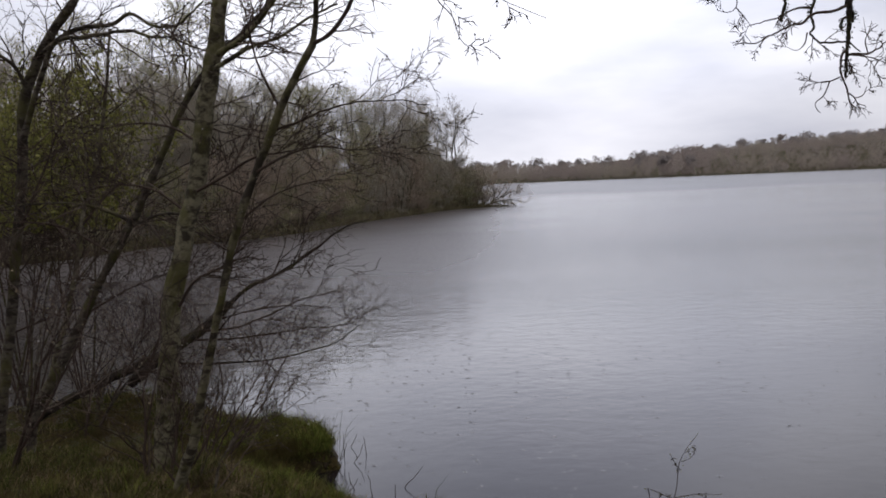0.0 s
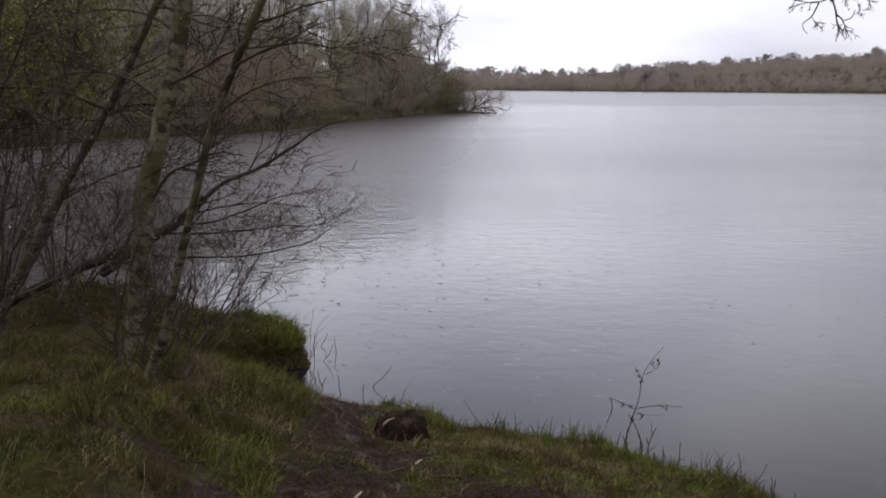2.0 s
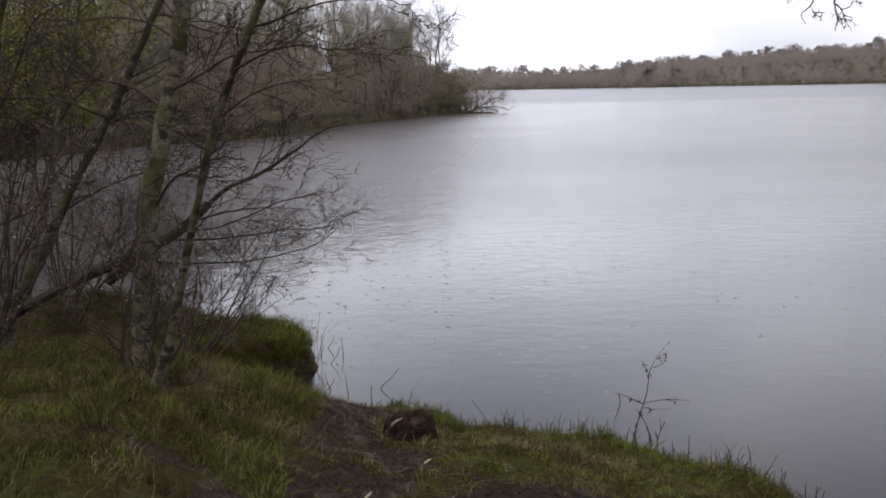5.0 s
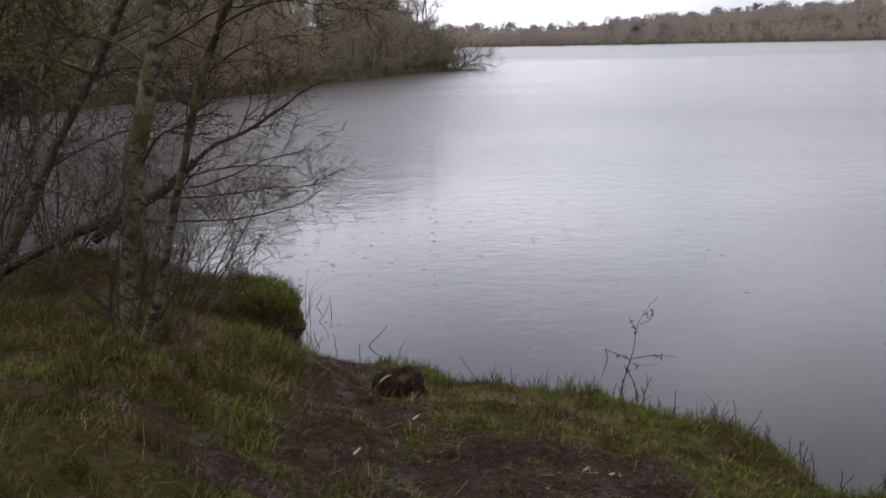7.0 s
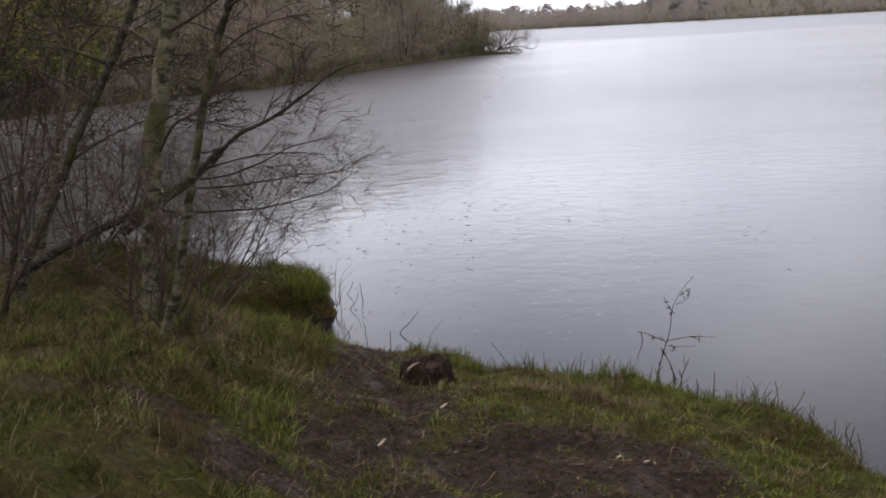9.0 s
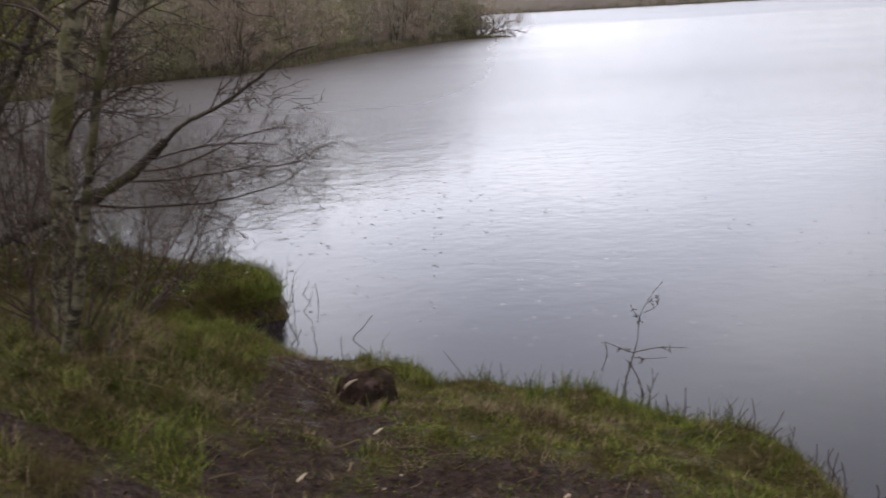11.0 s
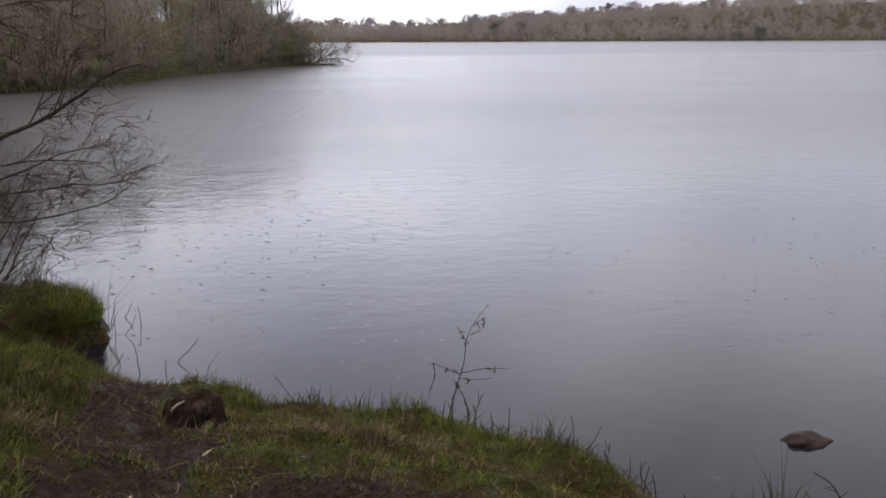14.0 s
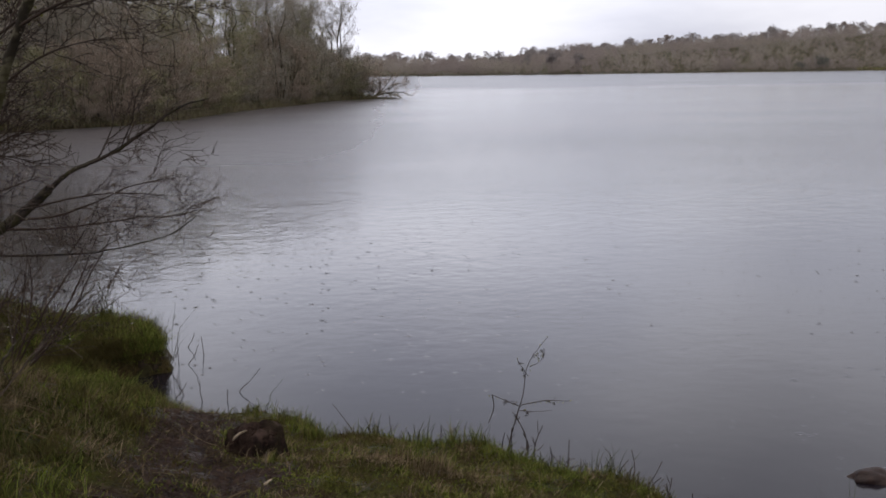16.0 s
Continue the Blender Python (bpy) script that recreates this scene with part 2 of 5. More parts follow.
def water_material():
    """Dark peaty water, painted lighter in the far bay: wind wavelets that lie in gusts, and pits and rings of rain
    drops.
    """
    m, nt, b = shader("lake_water", 0.09, 0.0, 1.333, 0.5)
    deep = nt.nodes.new("ShaderNodeSeparateXYZ")
    nt.links.new(coords(nt), deep.inputs[0])
    grey = lambda v: (v, v, v)
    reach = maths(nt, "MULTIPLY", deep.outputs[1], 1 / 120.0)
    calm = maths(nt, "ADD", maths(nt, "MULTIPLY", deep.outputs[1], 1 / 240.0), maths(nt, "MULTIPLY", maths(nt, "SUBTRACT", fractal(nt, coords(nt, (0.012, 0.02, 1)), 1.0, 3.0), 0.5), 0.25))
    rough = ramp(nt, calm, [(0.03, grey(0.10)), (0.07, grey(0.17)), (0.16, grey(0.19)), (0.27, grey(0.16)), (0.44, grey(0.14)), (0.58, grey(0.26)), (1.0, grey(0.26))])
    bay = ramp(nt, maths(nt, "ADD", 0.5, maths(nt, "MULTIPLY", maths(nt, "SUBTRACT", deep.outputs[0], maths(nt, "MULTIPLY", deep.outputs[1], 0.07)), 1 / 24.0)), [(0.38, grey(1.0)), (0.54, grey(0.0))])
    bay_lift = maths(nt, "MULTIPLY", bay, ramp(nt, reach, [(0.1, grey(0.0)), (0.25, grey(1.0))]))
    # Lighter base colour painted into the far bay, against its dark reflection.
    nt.links.new(mixed(nt, bay_lift, (0.008, 0.0062, 0.008), (0.055, 0.047, 0.045)), b.inputs["Base Color"])
    rough = maths(nt, "ADD", rough, maths(nt, "MULTIPLY", bay_lift, 0.14))
    gust = ramp(nt, fractal(nt, coords(nt, (0.045, 0.09, 1)), 1.0, 4.0), [(0.36, grey(0.6)), (0.64, grey(1.0))])
    nt.links.new(maths(nt, "MULTIPLY", rough, maths(nt, "ADD", 0.8, maths(nt, "MULTIPLY", gust, 0.25))), b.inputs["Roughness"])
    swell = fractal(nt, coords(nt), 1.1, 3.0, 0.55)
    wavelet = fractal(nt, coords(nt, (1.1, 1.0, 1)), 3.4, 3.0, 0.55)
    chop = fractal(nt, coords(nt), 8.0, 2.0, 0.5)
    open_water = ramp(nt, reach, [(0.05, grey(0.03)), (0.09, grey(0.08)), (0.17, grey(0.36)), (0.25, grey(0.75)), (0.5, grey(0.6)), (0.95, grey(0.25))])
    sum_of = maths(nt, "ADD", maths(nt, "ADD", maths(nt, "MULTIPLY", swell, 0.85), maths(nt, "MULTIPLY", wavelet, 0.75)), maths(nt, "MULTIPLY", chop, 0.36))
    sum_of = maths(nt, "SUBTRACT", sum_of, 0.98)
    height = maths(nt, "MULTIPLY", sum_of, maths(nt, "MULTIPLY", maths(nt, "ADD", gust, maths(nt, "MULTIPLY", bay_lift, 0.15)), open_water))
    offshore = ramp(nt, reach, [(0.04, grey(0.25)), (0.09, grey(0.4)), (0.3, grey(1.0))])
    for scale, amount, pace, rare in ((2.3, 0.035, 230.0, 0.45), (3.1, 0.03, 250.0, 0.55), (1.7, 0.045, 190.0, 0.5), (1.3, 0.05, 170.0, 0.5), (0.9, 0.06, 140.0, 0.35)):
        cell = nt.nodes.new("ShaderNodeTexVoronoi")
        cell.voronoi_dimensions = "2D"
        cell.inputs["Scale"].default_value = scale
        nt.links.new(coords(nt), cell.inputs["Vector"])
        far = maths(nt, "MULTIPLY", cell.outputs["Distance"], 1 / scale)
        wave = maths(nt, "COSINE", maths(nt, "MULTIPLY", far, pace))
        fade = maths(nt, "SUBTRACT", 1.0, maths(nt, "MULTIPLY", far, pace / 7.0), True)
        pick = nt.nodes.new("ShaderNodeSeparateColor")
        nt.links.new(cell.outputs["Color"], pick.inputs[0])
        drop = maths(nt, "GREATER_THAN", pick.outputs[0], rare)
        ring = maths(nt, "MULTIPLY", maths(nt, "MULTIPLY", wave, fade), maths(nt, "MULTIPLY", maths(nt, "MULTIPLY", drop, 1.5 * amount), offshore))
        height = maths(nt, "SUBTRACT", height, ring)
    relief(nt, b, height, 0.8, 0.075)
    return m


def stone_material(name, tones):
    m, nt, b = shader(name, 0.55, gloss=0.15)
    v = coords(nt)
    n = fractal(nt, v, 14.0, 6.0, 0.65)
    nt.links.new(ramp(nt, n, list(zip((0.3, 0.6, 0.8), tones))), b.inputs["Base Color"])
    relief(nt, b, n, 0.7, 0.02)
    return m


def cut_wood_material():
    m, nt, b = shader("cut_wood", 0.6)
    n = fractal(nt, coords(nt, (30, 30, 4)), 1.0, 4.0)
    nt.links.new(ramp(nt, n, [(0.3, (0.20, 0.15, 0.09)), (0.7, (0.38, 0.30, 0.21))]), b.inputs["Base Color"])
    return m


SOIL, WATER, CUT_WOOD = ground_material(), water_material(), cut_wood_material()
STONE = stone_material("wet_stone", ((0.010, 0.006, 0.005), (0.030, 0.016, 0.011), (0.050, 0.030, 0.021)))
WET_PEBBLE = stone_material("wet_pebble", ((0.06, 0.052, 0.05), (0.10, 0.09, 0.085), (0.14, 0.125, 0.12)))

# ---- mesh tools ----
rng = np.random.default_rng(11)


def unit(v):
    return v / np.maximum(np.linalg.norm(v, axis=-1, keepdims=True), 1e-9)


class Geo:
    """Gathers quads and turns them into one mesh."""

    def __init__(self):
        self.v, self.q, self.n = [], [], 0

    def add(self, v, q):
        self.v.append(v.reshape(-1, 3))
        self.q.append(q.reshape(-1, 4) + self.n)
        self.n += v.reshape(-1, 3).shape[0]

    def tubes(self, p, r, sides=3):
        """N stems of K points each, with the radii r, round in section."""
        p, r = np.asarray(p, float), np.asarray(r, float)
        n, k = p.shape[:2]
        t = unit(np.gradient(p, axis=1))
        mean = unit(p[:, -1] - p[:, 0])
        ref = np.where(np.abs(mean[:, 2:3]) < 0.8, [[0.0, 0.0, 1.0]], [[0.0, 1.0, 0.0]])[:, None, :]
        u = unit(np.cross(t, ref))
        w = np.cross(t, u)
        a = np.arange(sides) * 2 * np.pi / sides
        ring = p[:, :, None] + r[:, :, None, None] * (np.cos(a)[None, None, :, None] * u[:, :, None] + np.sin(a)[None, None, :, None] * w[:, :, None])
        i = np.arange(n * k * sides).reshape(n, k, sides)
        j = np.roll(i, -1, axis=2)
        self.add(ring, np.stack([i[:, :-1], j[:, :-1], j[:, 1:], i[:, 1:]], -1))

    def flakes(self, at, size, stretch=1.6, rise=1.0):
        """Small leaves: bent four-cornered blades, turned at random."""
        n = len(at)
        a = unit(rng.normal(size=(n, 3)) * (1, 1, rise))
        b = unit(np.cross(a, rng.normal(size=(n, 3)) * (rise, rise, 1)))
        s = (size * rng.uniform(0.6, 1.3, n))[:, None]
        bend = np.cross(a, b) * s * 0.25
        v = np.stack([at, at + a * s * stretch * 0.5 + b * s * 0.5 + bend, at + a * s * stretch, at + a * s * stretch * 0.5 - b * s * 0.5 + bend], 1)
        self.add(v, np.arange(4 * n).reshape(n, 4))

    def blades(self, at, height, width, lean):
        """Grass: blades in two bent lengths that taper to a tip."""
        n = len(at)
        turn = rng.uniform(0, 2 * np.pi, n)
        out = np.stack([np.cos(turn), np.sin(turn), 0 * turn], 1)
        side = np.stack([-np.sin(turn + 0.6), np.cos(turn + 0.6), 0 * turn], 1) * (width * rng.uniform(0.7, 1.3, n))[:, None] * 0.5
        tilt = lean * rng.uniform(0.3, 1.5, n)
        up = np.array([0, 0, 1.0])
        h = height[:, None]
        mid = at + h * 0.55 * unit(up + out * (tilt * 0.5)[:, None])
        tip = mid + h * 0.5 * unit(up + out * (tilt * 1.8)[:, None])
        v = np.stack([at - side, at + side, mid + side * 0.8, mid - side * 0.8, tip + side * 0.15, tip - side * 0.15], 1)
        i = np.arange(6 * n).reshape(n, 6)
        self.add(v, np.stack([i[:, [0, 1, 2, 3]], i[:, [3, 2, 4, 5]]], 1))

    def mesh(self, name, material, origin=(0, 0, 0), smooth=True):
        v, q = np.concatenate(self.v) - np.asarray(origin, float), np.concatenate(self.q)
        me = bpy.data.meshes.new(name)
        me.vertices.add(len(v))
        me.vertices.foreach_set("co", v.astype(np.float32).ravel())
        me.loops.add(q.size)
        me.loops.foreach_set("vertex_index", q.astype(np.int32).ravel())
        me.polygons.add(len(q))
        me.polygons.foreach_set("loop_start", np.arange(0, q.size, 4, dtype=np.int32))
        me.polygons.foreach_set("use_smooth", np.full(len(q), smooth))
        me.update(calc_edges=True)
        me.materials.append(material)
        return me


def thing(name, at, label, category, group="", kind=""):
    """The empty base of a thing with parts."""
    ob = new(name)
    ob.empty_display_size = 0.1
    ob.location = at
    return tagged(ob, label, category, group, kind)


def part(name, me, parent, label=""):
    ob = new(name, me)
    ob.parent = parent
    return tagged(ob, label)


def single(name, me, at, label, category, group="", kind=""):
    """A thing that is one mesh."""
    ob = new(name, me)
    ob.location = at
    return tagged(ob, label, category, group, kind)


def smooth_line(points, n):
    """n points on a soft curve through the given ones."""
    p = np.asarray(points, float)
    s = np.r_[0, np.cumsum(np.linalg.norm(np.diff(p, axis=0), axis=1))]
    m = np.gradient(p, s, axis=0)
    u = np.linspace(0, s[-1], n)
    k = np.clip(np.searchsorted(s, u, side="right") - 1, 0, len(p) - 2)
    h = (s[k + 1] - s[k])[:, None]
    x = ((u - s[k]) / h[:, 0])[:, None]
    return ((1 + 2 * x) * (1 - x) ** 2 * p[k] + x * (1 - x) ** 2 * h * m[k]
            + x * x * (3 - 2 * x) * p[k + 1] + x * x * (x - 1) * h * m[k + 1])


def grow(start, way, length, k, wander, lift):
    """Stems of k points from start along way; wander bends them at random, lift pulls them up or lets them droop."""
    n = len(start)
    p = np.empty((n, k, 3))
    p[:, 0] = start
    d = unit(way)
    step = (length / (k - 1))[:, None]
    for i in range(1, k):
        d = unit(d + rng.normal(size=(n, 3)) * wander + (np.array([0, 0, lift]) if isinstance(lift, float) else np.array(lift)))
        p[:, i] = p[:, i - 1] + d * step
    return p


def sprout(p, r, per, low, high, spread, flat=0.0):
    """Where side shoots leave the stems p: their starts, ways and thickness, per of them on each stem."""
    n, k = p.shape[:2]
    u = rng.uniform(low, high, (n, per)) * (k - 1)
    i = np.minimum(u.astype(int), k - 2)
    f = (u - i)[..., None]
    rows = np.arange(n)[:, None]
    start = p[rows, i] * (1 - f) + p[rows, i + 1] * f
    along = unit(p[rows, i + 1] - p[rows, i])
    out = rng.normal(size=(n, per, 3))
    out[..., 2] *= 1 - flat
    out = unit(out - (out * along).sum(-1, keepdims=True) * along)
    a = np.radians(spread) * rng.uniform(0.7, 1.3, (n, per, 1))
    thick = r[rows, i] * (1 - f[..., 0]) + r[rows, i + 1] * f[..., 0]
    return start.reshape(-1, 3), (along * np.cos(a) + out * np.sin(a)).reshape(-1, 3), thick.reshape(-1)


def taper(n, k, r0, r1):
    return np.asarray(r0).reshape(-1, 1) * np.ones((n, 1)) * np.linspace(1, r1, k)[None]


# ---- the lie of the land ----
BANK = [(300, -160), (30, -22), (9, -4), (5.4, 1.2), (3.9, 2.7), (3.05, 3.5), (2.82, 3.74), (2.42, 3.86), (2.32, 4.04),
        (2.0, 4.18), (1.85, 4.27), (1.78, 4.58), (1.68, 4.9), (1.58, 5.1), (1.39, 5.2), (1.22, 5.31), (1.06, 5.48), (0.97, 5.72),
        (0.6, 5.76), (0.26, 5.97), (0.04, 5.95), (0.0, 6.2), (-0.2, 6.42), (-0.4, 6.62), (-0.56, 6.58), (-0.75, 6.6),
        (-0.95, 6.8), (-1.2, 7.04), (-1.52, 7.42), (-1.34, 7.52), (-1.17, 7.68), (-1.2, 7.95), (-1.42, 8.35), (-1.77, 8.75),
        (-2.1, 9.15), (-2.9, 9.8), (-4.0, 10.0), (-6, 10.2)]
SPIT = [(-9, 11.5), (-13, 15), (-17, 20), (-18, 26), (-16, 31), (-14, 36), (-12.5, 42), (-9, 46), (-7.4, 51), (-6.4, 58),
        (-5.1, 64), (-3, 71), (-1.3, 78), (0.8, 83), (3, 84.5), (4.9, 85), (4.9, 86.5), (2, 90), (-4, 97), (-15, 120), (-40, 200),
        (-120, 380)]
FAR = [(-150, 480), (-60, 503), (60, 500), (160, 504), (300, 497), (450, 500), (650, 470), (760, 300), (600, 0), (450, -140)]
LAKE = np.array(BANK + SPIT + FAR)


def inland(x, y):
    """Metres from the waterline, over land above zero, over the lake below."""
    x, y = np.asarray(x, float), np.asarray(y, float)
    best, inside = np.full(x.shape, 1e9), np.zeros(x.shape, bool)
    for (ax, ay), (bx, by) in zip(LAKE, np.roll(LAKE, -1, axis=0)):
        dx, dy = bx - ax, by - ay
        t = np.clip(((x - ax) * dx + (y - ay) * dy) / (dx * dx + dy * dy), 0, 1)
        best = np.minimum(best, np.hypot(x - ax - t * dx, y - ay - t * dy))
        if dy:
            inside ^= ((ay > y) != (by > y)) & (x < dx * (y - ay) / dy + ax)
    return np.where(inside, -best, best)


def rise(u):
    u = np.clip(u, 0, 1)
    return u * u * (3 - 2 * u)


WAVES = [(rng.uniform(-1, 1, 2), rng.uniform(0, 6.3)) for _ in range(10)]


def bumps(x, y, size):
    """Soft uneven relief between about -1 and 1, of the given size in metres."""
    return sum(np.sin((x * w[0] + y * w[1]) * 6.0 / size + f + 1.3 * np.sin((x * w[1] - y * w[0]) * 4.1 / size + f)) for w, f in WAVES) / 5.0


def hill(x):
    return np.interp(x, [-300, 80, 165, 240, 305, 450, 900], [0, 0, 8, 12, 17.5, 24, 30])


def land(x, y):
    """The height of the ground."""
    x, y = np.asarray(x, float), np.asarray(y, float)
    d = inland(x, y) + 0.05 * bumps(x, y, 0.7) * (np.hypot(x, y) < 30)
    low = np.exp(-((x + 0.65) / 0.5) ** 2 - ((y - 6.7) / 0.6) ** 2)
    z = (0.11 - 0.08 * low) * rise((d + 0.02) / 0.12) + 0.17 * np.exp(-((x + 1.5) / 0.4) ** 2 - ((y - 7.85) / 0.45) ** 2) + 0.25 * rise(d / 1.4) + 0.18 * rise((d - 1) / 4)
    z = z + 0.36 * rise((-x - 0.55) / 1.2) * rise((7.7 - y) / 3.4) * rise(d / 1.2) * (y > -30)
    z = z + 0.17 * np.exp(-((x + 2.75) / 0.75) ** 2 - ((y - 8.1) / 0.6) ** 2) * rise(d / 0.5)
    z = z + 1.6 * rise((d - 4) / 40) * (np.hypot(x, y) > 12)
    z = z + hill(x) * rise((y - 504) / 90) + 6 * rise((d - 60) / 500)
    z = z + (0.019 * bumps(x, y, 0.22) + 0.034 * bumps(x + 3, y, 0.45) + 0.03 * bumps(x, y, 1.3)) * rise(d / 0.4)
    return np.where(d > -0.02, z, -0.03 - np.minimum(1.6, -d * 0.35))


def muddy(x, y):
    """How bare and trodden the ground is, 0 to 1."""
    m = np.zeros_like(np.asarray(x, float))
    for cx, cy, rx, ry in ((0.22, 3.85, 0.75, 0.55), (0.0, 3.2, 0.8, 0.5), (-0.68, 5.85, 0.34, 0.65), (-0.38, 4.75, 0.32, 0.35), (-0.55, 4.1, 0.35, 0.45), (-0.6, 4.9, 0.24, 0.7), (-0.9, 3.6, 0.4, 0.22), (-1.5, 3.9, 0.35, 0.15), (0.7, 3.6, 0.5, 0.5)):
        m = np.maximum(m, 1.35 - np.hypot((x - cx) / rx, (y - cy) / ry) * 0.95)
    return np.clip(m + 0.28 * bumps(np.asarray(x), np.asarray(y), 0.35), 0, 1)


def axis_line(low, high, fine, grow_by, reach):
    """Grid lines: even between low and high, ever wider out to reach."""
    core = list(np.arange(low, high + fine / 2, fine))
    for sign, edge in ((-1, low), (1, high)):
        step, at = fine, edge
        while abs(at) < reach:
            step *= grow_by
            at += sign * step
            core.append(at)
    return np.array(sorted(core))


def build_ground():
    gx, gy = axis_line(-4.2, 3.2, 0.06, 1.1, 2600), axis_line(2.5, 9.6, 0.06, 1.075, 2600)
    x, y = np.meshgrid(gx, gy)
    v = np.stack([x, y, land(x, y)], -1)
    i = np.arange(x.size).reshape(x.shape)
    g = Geo()
    g.add(v, np.stack([i[:-1, :-1], i[:-1, 1:], i[1:, 1:], i[1:, :-1]], -1))
    me = g.mesh("ground", SOIL)
    mud = me.attributes.new("mud", "FLOAT", "POINT")
    far = np.hypot(x, y) > 14
    mud.data.foreach_set("value", np.where(far, 0.45, muddy(x, y)).astype(np.float32).ravel())
    tagged(new("ground", me), "grassy lake bank with trodden dark mud and moss", "ground", kind="structure")


build_ground()


def build_water():
    g = Geo()
    n = np.linspace(-1, 1, 41)
    x, y = np.meshgrid(1300 * np.sign(n) * np.abs(n) ** 2, 1300 * np.sign(n) * np.abs(n) ** 2)
    i = np.arange(x.size).reshape(x.shape)
    g.add(np.stack([x, y, 0 * x], -1), np.stack([i[:-1, :-1], i[:-1, 1:], i[1:, 1:], i[1:, :-1]], -1))
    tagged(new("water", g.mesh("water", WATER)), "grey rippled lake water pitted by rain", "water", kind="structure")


build_water()

# ---- the trees at the water's edge ----


def tree(name, at, label, category, stems, bark_of, twig_of, twig_load, droop=-0.03, buds=0, bud_of=None, group="", bud_size=0.0065, shoot=1.0, stout=1.08, bud_low=0.0):
    """A bare tree. stems: (name, spine, base radius, tip radius) with the spine in world metres; twig_load: shoots on each stem."""
    at = (at[0], at[1], float(land(at[0], at[1])) - 0.03)
    root = thing(name, at, label, category, group)
    shoots, tips = Geo(), []
    pull = droop if isinstance(droop, tuple) else (0.0, 0.0, droop)
    for (kind, spine, r0, r1), load in zip(stems, twig_load):
        k = max(10, 5 * len(spine))
        p = smooth_line(spine, k)
        r = r0 + (r1 - r0) * np.linspace(0, 1, k) ** 0.85
        r = r * (1 + 0.07 * np.sin(np.linspace(0, 9, k) + r0 * 900) + rng.normal(size=k) * 0.055)
        if kind == "trunk":
            r = r * (1 + 0.35 * np.exp(-np.linspace(0, k / 3.0, k)))
        p = p + rng.normal(size=p.shape) * r0 * 0.06
        if kind != "trunk" and 0.006 < r0 < 0.04:
            p = p + np.linspace(0, 1, k)[:, None] * np.cumsum(rng.normal(size=p.shape), axis=0) * 0.004
        g = Geo()
        g.tubes(p[None], r[None], 10 if r0 > 0.02 else 6)
        part(kind, g.mesh(kind, bark_of if r0 > 0.012 else twig_of, at), root)
        if not load:
            continue
        s, w, t = sprout(p[None], r[None], load, (0.55 if bud_low else 0.12) if kind != "trunk" else 0.3, 1.0, 42)
        size = rng.uniform(0.25, 0.75, len(s)) * shoot
        a = grow(s, w, size, 8, 0.15, pull)
        ra = taper(len(s), 8, np.minimum(0.0052 * stout, t * 0.55), 0.35)
        shoots.tubes(a, ra, 4)
        s, w, t = sprout(a, ra, 6, 0.15, 1.0, 46)
        b = grow(s, w, rng.uniform(0.12, 0.34, len(s)) * shoot, 5, 0.18, tuple(1.4 * c for c in pull))
        rb = taper(len(s), 5, np.full(len(s), 0.0024 * stout), 0.5)
        shoots.tubes(b, rb, 3)
        s, w, t = sprout(b, rb, 3, 0.3, 1.0, 40)
        c = grow(s, w, rng.uniform(0.05, 0.15, len(s)) * shoot, 3, 0.12, tuple(1.4 * c for c in pull))
        shoots.tubes(c, taper(len(s), 3, np.full(len(s), 0.0016 * stout), 0.6), 3)
        tips.append(np.concatenate([b[:, 2:].reshape(-1, 3), c.reshape(-1, 3)]))
    if shoots.n:
        tagged(part("crown", shoots.mesh("crown", twig_of, at), root, "fine bare dark twigs"), kind="stuff")
    if buds and tips:
        q = np.concatenate(tips)
        q = q[q[:, 2] > bud_low]
        q = q[rng.choice(len(q), min(buds, len(q)), replace=False)]
        g = Geo()
        g.flakes(q, np.full(len(q), bud_size))
        tagged(part("bud", g.mesh("bud", bud_of, at), root, "small opening buds"), kind="stuff")
    return root


